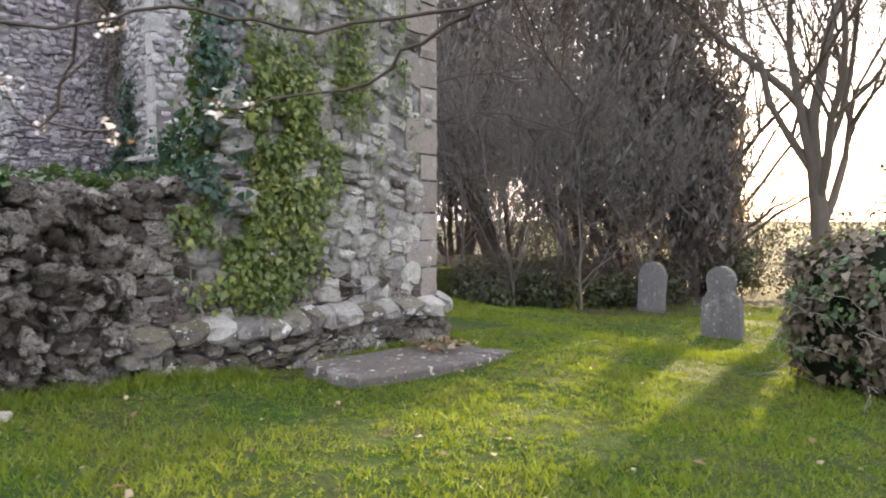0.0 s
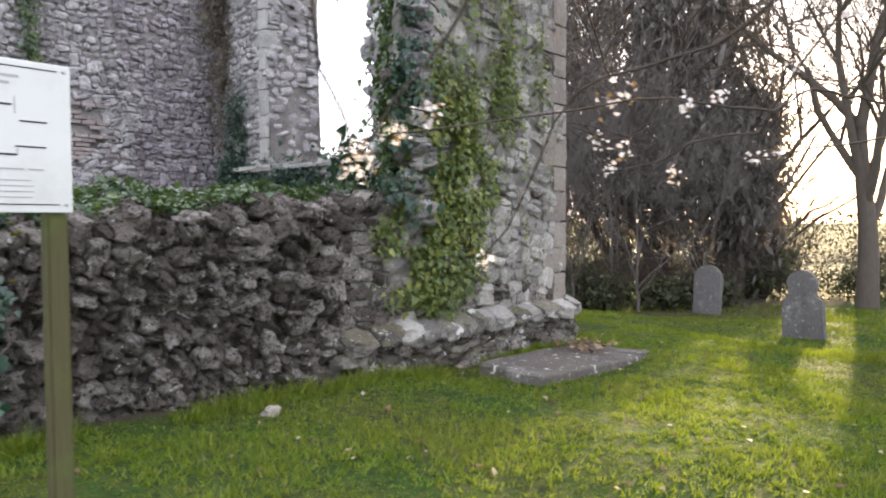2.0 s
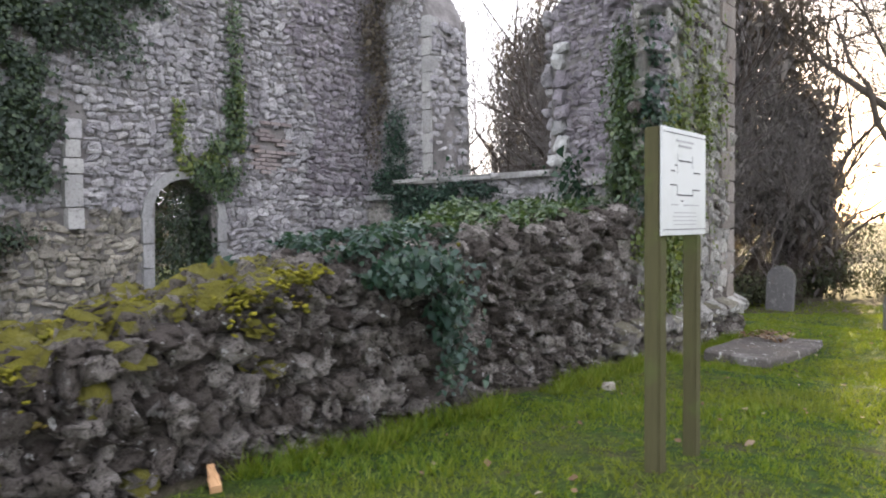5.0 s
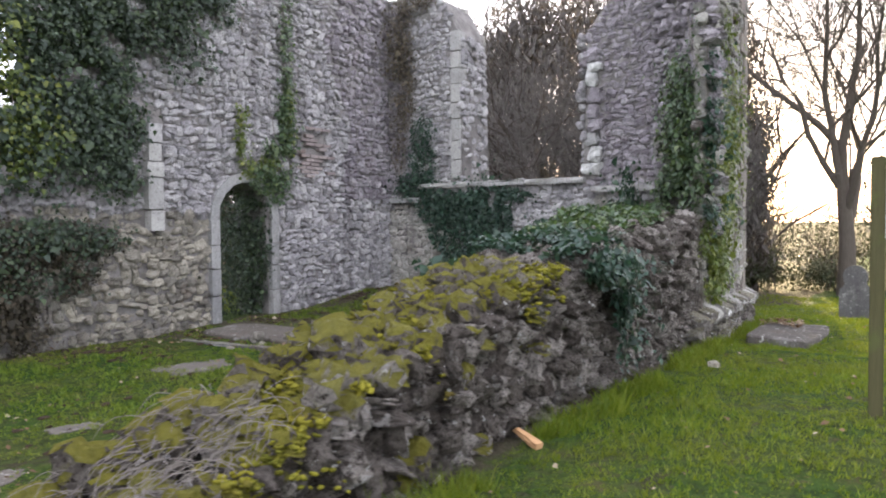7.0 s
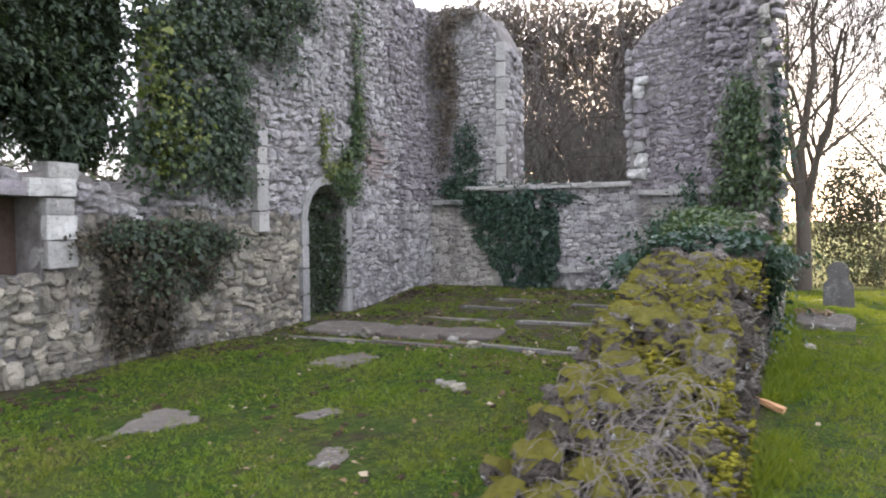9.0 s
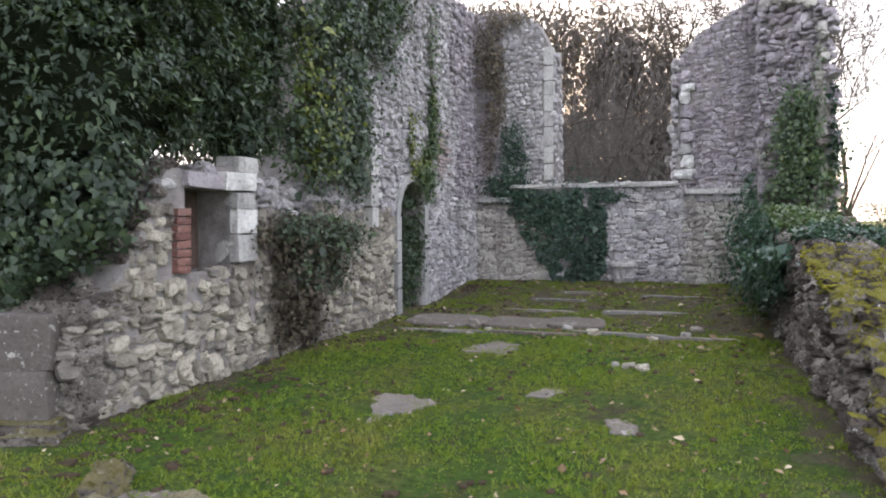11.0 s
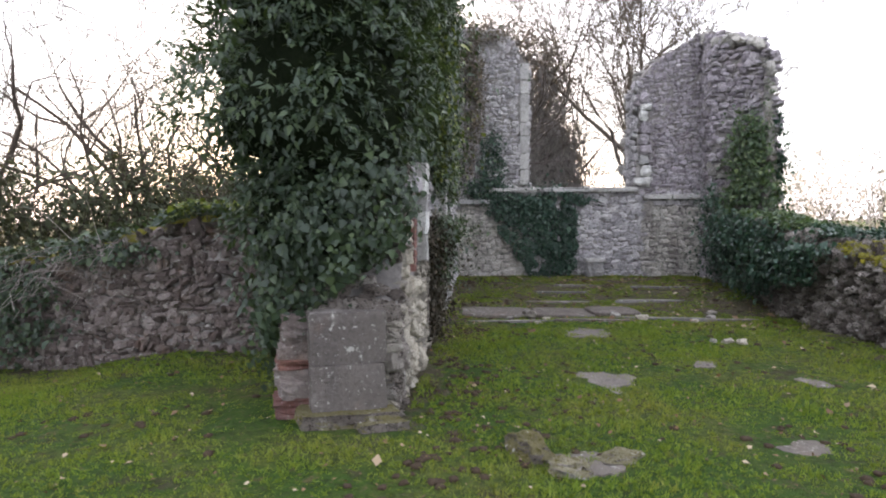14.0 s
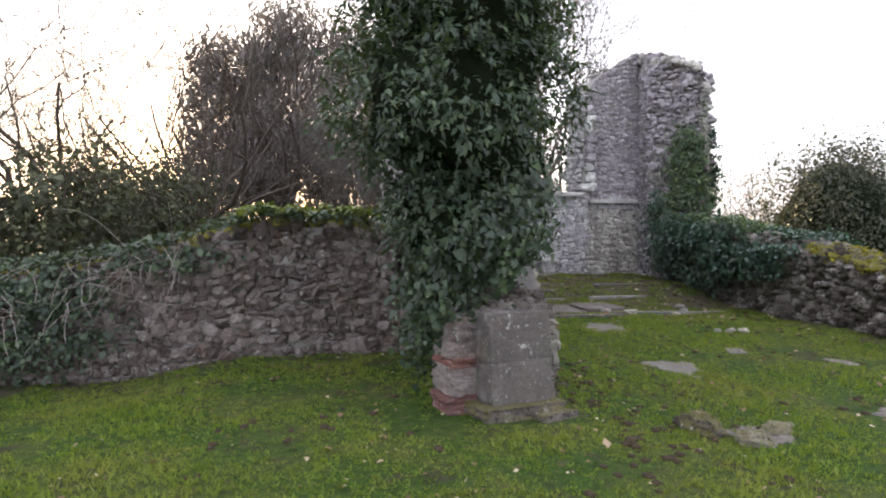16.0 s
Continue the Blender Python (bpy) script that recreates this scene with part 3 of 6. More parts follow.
# ---- the lie of the land ----
KNOWN = ((1.4, 5.3, .16), (1.2, 2.3, .20), (1.9, 4.3, .17), (0.9, 4.1, .27), (4.4, 4.5, .0), (0.3, 3.7, .34), (-0.7, 4.7, .32), (-1.0, 3.7, .48), (-3.1, 5.5, .27),
         (-0.7, 5.2, .22), (6.0, 5.6, .05), (11.6, 4.4, -.46), (16.4, 8.0, -.8), (6.8, 1.6, -.08), (3.0, 0.0, .05), (9.0, 1.0, -.25), (14.0, 0.0, -.6), (25, 5, -1.0), (25, 20, -1.0), (-3.0, 0.0, .45), (-8.0, 2.0, .35))
INSIDE = ((-6.4, 11.2, .06), (-3.8, 10.6, .07), (-4.3, 12.3, .16), (-2.1, 12.3, .2), (0.0, 11.0, .12), (-0.2, 8.0, .13), (0.6, 10.0, .17), (1.2, 12.4, .25), (5.0, 12.0, .46), (5.0, 9.0, .46),
          (4.8, 7.0, .45), (3.3, 7.0, .42), (-2.8, 7.0, .2), (-4.0, 8.0, .12), (-6.2, 9.3, .04), (-3.1, 14.5, .14), (-3.1, 18.0, -.12), (-6.1, 13.2, .12), (-9.0, 14.0, .1), (-9.0, 8.0, .1), (0, 16, .15), (10, 20, -.3), (-14, 12, .15), (-6.0, 6.0, .2))


def idw(pts):
    P = np.array(pts)

    def at(x, y):
        d = (P[:, 0] - x) ** 2 + (P[:, 1] - y) ** 2
        wgt = 1 / (d + 0.5) ** 1.7
        return float((wgt * P[:, 2]).sum() / wgt.sum())
    return at


outside_z, inside_z = idw(KNOWN), idw(INSIDE)


def ground_z(x, y):
    if x < -5:
        f = min(1, max(0, (y - 4.5) / 3.0))
    else:
        f = min(1, max(0, (y - 6.0) / 0.7))
    if x > 5.3:
        f *= min(1, max(0, 1 - (x - 5.3) / 0.7)) if y < 13 else 1
    z = outside_z(x, y) * (1 - f) + inside_z(x, y) * f
    far = min(1, max(0, (math.hypot(x, y - 8) - 25) / 20))
    z = z * (1 - far) - 1.2 * far
    return z + 0.025 * noise.noise((x * 0.8, y * 0.8, 0)) + 0.012 * noise.noise((x * 3.3, y * 3.3, 4))


def bareness(x, y):
    """How far the turf has given way to soil: at wall feet, on the chancel floor, under the trees."""
    f = 0.0
    if 6.7 < y < 12.6 and -6 < x < 5.2:
        f = max(0.62 - (12.45 - y) * 0.6, 0.7 - (y - 6.8) * 0.7, min(0.62, (x + 0.5) * 0.5), 0.12)
    elif 5.2 < y < 6 and -5.6 < x < 6.3:
        f = max(0.0, 0.6 - (5.8 - y) * 1.6)
    elif x > 12.5 and y > 6:
        f = min(0.8, (x - 12.5) * 0.25)
    elif -3.9 < x < -2.6 and y > 13:
        f = 0.5
    d = math.hypot(x + 6.1, y - 12.8)
    return max(f, 0.55 - d * 0.6)


def build_ground():
    xs = np.concatenate([[-900, -300, -120, -60, -40], np.arange(-30, -14, 1.0), np.arange(-14, 14, 0.16), np.arange(14, 32, 1.0), [40, 60, 120, 300, 900]])
    ys = np.concatenate([[-900, -300, -120, -60, -30, -20], np.arange(-12, -3, 1.0), np.arange(-3, 20, 0.16), np.arange(20, 36, 1.0), [45, 60, 120, 300, 900]])
    V = [(x, y, ground_z(x, y)) for x in xs for y in ys]
    k = len(ys)
    i, j = np.meshgrid(np.arange(len(xs) - 1), np.arange(k - 1), indexing="ij")
    Q = np.stack([i * k + j, (i + 1) * k + j, (i + 1) * k + j + 1, i * k + j + 1], -1).reshape(-1, 4)
    me = raw_mesh("ground", V, Q)
    me.attributes.new("bare", "FLOAT", "POINT").data.foreach_set("value", np.array([bareness(p[0], p[1]) for p in V], np.float32))
    ob = part("ground", me, MAT_GROUND)
    return tagged(ob, "mossy green winter lawn with bare earthy patches", "ground", kind="structure")


ground = build_ground()

# ---- the walls of the ruined chapel ----
IN_N, IN_E, OUT_S, IN_S, CORNER = 12.45, 5.1, 5.82, 6.80, 6.22
DOOR0, DOOR1, SPRING, CROWN = 0.72, 1.80, 1.80, 2.40


def arch(x):
    """The doorway's head: a flat pointed arch."""
    f = abs((x - (DOOR0 + DOOR1) / 2) / ((DOOR1 - DOOR0) / 2))
    return SPRING + (CROWN - SPRING) * math.sqrt(max(0, 1 - f ** 2.0)) if f < 1 else -1


def block(stones, p, size, mat, u=(1, 0, 0), n=(0, -1, 0), turn=(0, 0, 0), name="block", near=0.0):
    stones.add(axes(u, n, Vector(p)) @ pose(0, 0, 0, *turn) @ Matrix.Diagonal((*size, 1)), mat, "block", name, near)


def wall_north():
    wall = thing("wall_north", "tall ruined rubble wall with a pointed doorway", "wall", kind="structure")
    bulk = Bulk()
    top = ragged([(-6.1, 0.85), (-5.6, 0.98), (-5.2, 1.3), (-4.9, 1.8), (-4.6, 2.3), (-3.2, 2.35), (-2.7, 2.2), (-2.2, 2.35), (-1.9, 2.9), (-1.75, 4.6), (-0.5, 5.3), (0.6, 5.9), (2.0, 6.1), (4.0, 6.25), (5.1, 6.3)], 0.1, 2.0)
    lo = flat(-0.3)
    s = (0, IN_N + 0.05, 0)
    U, N = (1, 0, 0), (0, -1, 0)
    for a, b, l, h in ((-5.72, -4.40, lo, top), (-4.40, -3.72, lo, flat(1.26)), (-4.40, -3.72, flat(2.08), top), (-3.72, -0.52, lo, top), (-0.52, DOOR0, lo, top), (DOOR0, DOOR1, arch, top), (DOOR1, 5.2, lo, top)):
        body(bulk, s, U, N, 0.72, a, b, l, h, 0.08)
    part("wall_core", bulk.mesh("wall_core", False), MAT_MORTAR, wall)
    recess = Bulk()
    body(recess, (0, IN_N + 0.45, 0), U, N, 0.3, -4.44, -3.66, flat(1.24), flat(2.12))
    part("recess_back", recess.mesh("recess_back", False), MAT_RECESS, wall, "dark brown plaster")
    st = Stones(wall)

    def hole(x, z):
        if DOOR0 - 0.16 < x < DOOR1 + 0.16 and z < max(SPRING, arch(min(max(x, DOOR0 + .001), DOOR1 - .001))) + 0.16:
            return True
        if (-4.62 < x < -3.3 and 1.24 < z < 2.12) or (-3.95 < x < -3.3 and 2.0 < z < 2.48):
            return True
        if 2.6 < x < 3.2 and 2.75 < z < 3.4:
            return True
        return -0.52 < x < -0.22 and 1.65 < z < 3.4

    def hue(x, z):
        if x > 3.7 + 0.6 * noise.noise((x, z * 0.7, 4)) and z > 2.2:
            return MAT_DARK
        return MAT_PALE if (z < 1.9 + 0.3 * noise.noise((x, z, 0)) and x < 0.75) else MAT_INNER
    near = lambda p: abs(p.x - 1) * 0.5 + p.z
    rubble(st, (-5.76, IN_N, 0), U, N, 5.26, lambda q: -0.1, lambda q: top(q - 5.76) - 0.04, lambda c, z: hue(c - 5.76, z), (0.10, 0.25), (0.085, 0.16), 0.20, tilt=9, kind=lambda c, z: "cob" if z < 2.0 else "lump", hole=lambda c, z: hole(c - 5.76, z), near=near, jut=0.025)
    rubble(st, (-0.5, IN_N, 0), U, N, 5.6, lambda q: 0.1, lambda q: top(q - 0.5) - 0.02, lambda c, z: hue(c - 0.5, z), (0.08, 0.23), (0.06, 0.13), 0.16, tilt=8, kind=lambda c, z: "cob" if z < 1.8 and c < 1.2 else R.choice(("lump", "lump", "cob")), hole=lambda c, z: hole(c - 0.5, z), near=near, jut=0.018)
    # the broken west end, and the outer face
    rubble(st, (-5.74, IN_N + 0.74, 0), (0, -1, 0), (-1, 0, 0), 0.72, flat(0.0), flat(1.05), MAT_CRAG, (0.10, 0.22), (0.08, 0.14), 0.16, tilt=9, kind="cob", near=lambda p: 3)
    for i in range(60):
        x = R.uniform(-5.7, -4.5)
        st.add(axes(U, N, Vector((x, IN_N + R.uniform(0.05, 0.7), top(x) + R.uniform(-.05, .03)))) @ pose(0, 0, 0, R.uniform(-20, 20), R.uniform(-20, 20), R.uniform(0, 90)) @ Matrix.Diagonal((R.uniform(.12, .24), R.uniform(.12, .22), R.uniform(.08, .15), 1)), MAT_CRAG, "cob", near=4)
    rubble(st, (5.2, IN_N + 0.77, 0), (-1, 0, 0), (0, 1, 0), 10.8, flat(-0.2), lambda q: top(5.2 - q), MAT_RUBBLE, (0.25, 0.5), (0.16, 0.26), 0.16, hole=lambda c, z: hole(5.2 - c, z), near=lambda p: 90)
    # dressed jamb of a lost window
    z = 1.66
    for hgt, wd, mat in ((0.30, 0.22, MAT_ASHLAR), (0.46, 0.24, MAT_ASHLAR), (0.22, 0.26, MAT_ASHLAR), (0.26, 0.20, MAT_ASHLAR), (0.28, 0.22, MAT_INNER)):
        block(st, (-0.40 + R.uniform(-.02, .02), IN_N + 0.03, z + hgt / 2), (wd, 0.24, hgt - 0.01), mat)
        z += hgt
    # dressed jambs and arch stones of the doorway
    for x, edge in ((DOOR0 - 0.075, 0), (DOOR1 + 0.075, 1)):
        z = 0.15
        for hgt in (0.5, 0.42, 0.36, 0.40):
            block(st, (x, IN_N + 0.10, z + hgt / 2), (0.17, 0.26, hgt - 0.012), MAT_JAMB, turn=(0, 0, R.uniform(-1, 1)), name="jamb_stone")
            z += hgt
    cx, half = (DOOR0 + DOOR1) / 2, (DOOR1 - DOOR0) / 2
    k = 9
    for i in range(k):
        a = math.pi * (i + 0.5) / k
        x, z = cx - (half + 0.09) * math.cos(a), SPRING + (CROWN - SPRING + 0.09) * math.sin(a)
        block(st, (x, IN_N + 0.10, z), (0.15, 0.26, 0.26), MAT_JAMB, turn=(0, math.degrees(a), 0), name="arch_stone")
    # stone frame of the wall recess
    for x, z, w, h, mat in ((-3.54, 1.47, 0.36, 0.30, MAT_ASHLAR), (-3.53, 1.76, 0.35, 0.27, MAT_WHITE), (-3.55, 1.98, 0.34, 0.18, MAT_ASHLAR), (-3.62, 2.18, 0.56, 0.20, MAT_WHITE), (-3.50, 2.36, 0.34, 0.18, MAT_ASHLAR)):
        block(st, (x, IN_N + 0.095, z), (w, 0.30, h - 0.008), mat, turn=(R.uniform(-2, 2), R.uniform(-1.5, 1.5), R.uniform(-2, 2)), name="frame_stone")
    block(st, (-4.15, IN_N + 0.12, 2.16), (0.56, 0.30, 0.15), MAT_DARK, turn=(0, 2, 0), name="frame_stone")
    for i in range(8):
        block(st, (-4.49 + R.uniform(-.015, .015), IN_N + 0.105, 1.30 + i * 0.078), (0.19, 0.24, 0.07), MAT_BRICK, turn=(R.uniform(-2, 2), R.uniform(-3, 3), R.uniform(-3, 3)), name="brick", near=2)
    # faded brick patch
    for i in range(13):
        for j in range(4):
            x = 2.52 + 0.22 * j + 0.11 * (i % 2)
            if R.random() < (0.85 if 0 < j < 3 and 1 < i < 11 else 0.4):
                block(st, (x + R.uniform(-.01, .01), IN_N + 0.03, 2.6 + i * 0.07), (0.21, 0.10, 0.055), MAT_OLDBRICK, name="brick", near=3)
    st.finish(coarse=4.8)
    return wall


def wall_east():
    wall = thing("wall_east", "ruined east wall with a broken window opening", "wall", kind="structure")
    bulk = Bulk()
    # along: metres south from the north wall
    top = ragged([(-0.75, 6.2), (0.0, 6.3), (1.0, 6.25), (1.35, 6.0), (1.66, 5.4), (1.67, 2.56), (4.18, 2.56), (4.19, 4.95), (4.6, 5.4), (5.1, 5.75), (5.65, 6.05), (6.65, 5.7)], 0.08, 6.0)
    smooth_top = lambda q: 2.5 if 1.66 < q < 4.18 else top(q)
    s, U, N = (IN_E + 0.035, IN_N, 0), (0, -1, 0), (-1, 0, 0)
    for a, b in ((-0.78, 1.66), (1.66, 4.18), (4.18, 6.6)):
        body(bulk, s, U, N, 1.02, a, b, flat(-1.2), smooth_top, 0.08)
    part("wall_core", bulk.mesh("wall_core", False), MAT_MORTAR, wall)
    st = Stones(wall)

    def plaster(q, z):
        e = 0.12 * noise.noise((q * 2, z * 2, 9))
        return (q < 1.55 + e - 0.25 * (2.1 - z) * 0 and z < 2.05 + e) or (q > 4.35 + e and z < 2.1 + e)
    near = lambda p: p.z
    hole = lambda q, z: (1.5 < q < 1.68 and z > 2.5) or (4.16 < q < 4.5 and 2.5 < z < 4.4)
    rubble(st, (IN_E, IN_N, 0), U, N, 5.7, flat(0.3), lambda q: smooth_top(q) - 0.03, lambda q, z: MAT_WASHED if plaster(q, z) else MAT_DARK if (q > 4.1 and z > 2.4) or (q < 0.5 and z > 2.3) else MAT_INNER, (0.08, 0.23), (0.06, 0.125), 0.14, tilt=7, kind=lambda c, z: R.choice(("lump", "lump", "cob")), hole=hole, near=near, jut=0.013)
    # window reveals
    rubble(st, (IN_E, IN_N - 1.70, 0), (1, 0, 0), (0, -1, 0), 1.0, flat(2.6), flat(5.3), MAT_INNER, near=lambda p: 10 + p.z, depth=0.14, out=0.04)
    rubble(st, (IN_E + 1.0, IN_N - 4.14, 0), (-1, 0, 0), (0, 1, 0), 1.0, flat(2.6), flat(4.9), MAT_INNER, near=lambda p: 10 + p.z, depth=0.14, out=0.04)
    # outer face
    rubble(st, (CORNER - 0.05, OUT_S + 0.1, 0), (0, 1, 0), (1, 0, 0), 7.3, flat(-0.6), lambda q: smooth_top(IN_N - OUT_S - q), MAT_RUBBLE, (0.25, 0.5), (0.16, 0.28), 0.16, near=lambda p: 90)
    # dressed edges of the opening
    z = 2.6
    for i in range(8):
        hgt = R.uniform(0.3, 0.42)
        block(st, (IN_E + 0.09, IN_N - 1.60, z + hgt / 2), (0.20, 0.24, hgt - 0.01), MAT_ASHLAR, U, N, name="jamb_stone")
        z += hgt
    z = 2.56
    for i, (hgt, wd, mat) in enumerate(((0.20, 0.40, MAT_WHITE), (0.28, 0.26, MAT_WHITE), (0.24, 0.24, MAT_JAMB), (0.22, 0.30, MAT_DARK), (0.26, 0.22, MAT_DARK), (0.30, 0.26, MAT_DARK), (0.24, 0.2, MAT_WHITE), (0.16, 0.30, MAT_WHITE), (0.26, 0.2, MAT_DARK))):
        st.add(axes(U, N, Vector((IN_E + 0.05, IN_N - 4.36 - 0.05 * (i % 2), z + hgt / 2))) @ pose(0, 0, 0, R.uniform(-6, 6), R.uniform(-9, 9), R.uniform(-6, 6)) @ Matrix.Diagonal((wd, 0.24, hgt + 0.01, 1)), mat, "lump", "jamb_stone", 0)
        z += hgt
    # sill and string course
    for a, b in ((0.75, 1.9), (1.9, 3.1), (3.1, 4.25)):
        block(st, (IN_E + 0.42, IN_N - (a + b) / 2, 2.50), (b - a - 0.01, 1.05, 0.10), MAT_ASHLAR, U, N, turn=(-3, 0, 0), name="sill_stone")
    for a, b in ((0.05, 0.8), (4.35, 5.0), (5.0, 5.65)):
        block(st, (IN_E + 0.0, IN_N - (a + b) / 2, 2.30 if a > 1 else 2.2), (b - a - 0.01, 0.24, 0.10), MAT_ASHLAR, U, N, name="string_course")
    st.finish(coarse=3.6)
    return wall


def wall_south_tall():
    wall = thing("wall_south_stub", "tall ruined corner of rubble with quoins", "wall", kind="structure")
    bulk = Bulk()
    # oblique broken end, from the outer face at x 3.2 to the inner at x 4.3
    a, b = Vector((3.32, OUT_S, 0)), Vector((4.36, IN_S, 0))
    k = 26
    V, Q = [], []
    zs = np.linspace(-0.6, 5.4, k)
    for i, z in enumerate(zs):
        e = 0.22 * noise.noise((z * 1.1, 2, 2)) + 0.10 * noise.noise((z * 4, 6, 2)) + (0.10 if z > 4.6 else 0) + 0.06 * z / 5
        out = -0.75 if z < 1.75 else 0
        V += [(a.x + e + out + 0.1, a.y + 0.05, z), (CORNER - 0.05, a.y + 0.05, z + (0 if i < k - 1 else 0.4)), (CORNER - 0.05, IN_S - 0.02, z + (0 if i < k - 1 else 0.6)), (b.x + e * 0.7 + out, IN_S - 0.02, z + (0 if i < k - 1 else 0.55))]
    for i in range(k - 1):
        for j in range(4):
            Q.append((i * 4 + j, i * 4 + (j + 1) % 4, i * 4 + 4 + (j + 1) % 4, i * 4 + 4 + j))
    Q += [(0, 3, 2, 1), tuple((k - 1) * 4 + j for j in range(4))]
    bulk.add(np.array(V), Q)
    part("wall_core", bulk.mesh("wall_core", False), MAT_MORTAR, wall)
    st = Stones(wall)
    near = lambda p: p.z + 0.3 * abs(p.x - 4)

    def edge(z):
        return 0.22 * noise.noise((z * 1.1, 2, 2)) + 0.10 * noise.noise((z * 4, 6, 2)) + 0.06 * z / 5
    top = ragged([(0, 1.75), (0.75, 1.78), (0.80, 4.9), (1.3, 5.3), (2.6, 5.75), (3.7, 5.8)], 0.08, 3)
    rubble(st, (2.45, OUT_S, 0), (1, 0, 0), (0, -1, 0), CORNER - 2.45 - 0.28, flat(0.45), top, lambda c, z: MAT_CRAG if c < 0.75 + 0.35 * noise.noise((z * 2, c, 1)) or (z < 0.95 and R.random() < 0.5) or R.random() < 0.06 else MAT_RUBBLE, (0.12, 0.30), (0.09, 0.19), 0.17, tilt=7, hole=lambda c, z: z > 1.75 and c + 2.45 < 3.25 + edge(z), near=near, jut=0.018)
    # broken end, rough and deep
    u = (b - a).normalized()
    rubble(st, (3.32, OUT_S, 0), (u.x, u.y, 0), (-u.y, u.x, 0), (b - a).length + 0.03, flat(1.6), ragged([(0, 5.2), (0.4, 5.6), (1.5, 6.0)], .1, 4), lambda c, z: MAT_DARK if z > 3.0 or R.random() < 0.5 else MAT_RUBBLE, (0.14, 0.32), (0.08, 0.16), 0.24, kind="rough", near=near, jut=0.04, tilt=9)
    # inner face
    rubble(st, (IN_E + 0.05, IN_S, 0), (-1, 0, 0), (0, 1, 0), 0.85, flat(0.3), flat(5.9), MAT_DARK, (0.10, 0.26), (0.07, 0.13), 0.14, near=near)
    # ragged top
    for i in range(70):
        f, g = R.random(), R.random()
        x = 3.35 + g * 0.9 + f * (CORNER - 3.5 - g * 0.9)
        st.add(axes((1, 0, 0), (0, -1, 0), Vector((x, OUT_S + 0.12 + g * 0.85, 5.25 + 0.5 * min(1, (x - 3.3) / 1.5) + 0.12 * g + R.uniform(-.05, .12)))) @ pose(0, 0, 0, R.uniform(-20, 20), R.uniform(-20, 20), R.uniform(0, 90)) @ Matrix.Diagonal((R.uniform(.2, .4), R.uniform(.16, .3), R.uniform(.12, .22), 1)), MAT_RUBBLE, "rough", near=30)
    # corner quoins
    z, flip = 0.5, 0
    while z < 5.8:
        hgt = R.uniform(0.26, 0.46)
        w = 0.52 if flip else 0.28
        block(st, (CORNER - w / 2 + 0.015, OUT_S + (0.14 if flip else 0.26) - 0.015, z + hgt / 2), (w, 0.28 if flip else 0.52, hgt - 0.014), MAT_QUOIN, name="quoin")
        z += hgt
        flip = 1 - flip
    # plinth with a sloping top
    x = 2.5
    while x < CORNER:
        w = min(R.uniform(0.16, 0.4), CORNER + 0.12 - x)
        st.add(axes((1, 0, 0), (0, -1, 0), Vector((x + w / 2, OUT_S - 0.03, 0.51 + R.uniform(-.03, .03)))) @ pose(0, 0, 0, -20 + R.uniform(-8, 8), R.uniform(-5, 5), R.uniform(-4, 4)) @ Matrix.Diagonal((w + 0.02, 0.36, 0.18, 1)), R.choice((MAT_CRAG, MAT_RUBBLE, MAT_PLINTH, MAT_PLINTH)), "lump", "plinth_stone", -1)
        x += w
    rubble(st, (2.5, OUT_S - 0.12, 0), (1, 0, 0), (0, -1, 0), CORNER - 2.4, flat(-0.15), flat(0.46), lambda c, z: MAT_PLINTH if R.random() < 0.42 else MAT_CRAG, (0.12, 0.30), (0.09, 0.16), 0.24, kind="lump", near=lambda p: 0, jut=0.02)
    rubble(st, (CORNER + 0.1, OUT_S - 0.1, 0), (0, 1, 0), (1, 0, 0), 1.5, flat(-0.3), flat(0.5), MAT_CRAG, (0.2, 0.4), (0.14, 0.24), 0.26, near=lambda p: 40)
    st.finish(coarse=4.6)
    return wall


LOW_TOP = ragged([(-5.6, 0.15), (-5.0, 0.5), (-4.4, 0.78), (-3.2, 1.03), (-2.8, 1.14), (-1.7, 1.34), (-0.9, 1.46), (1.0, 1.66), (2.4, 1.74), (3.3, 1.8)], 0.06, 12)


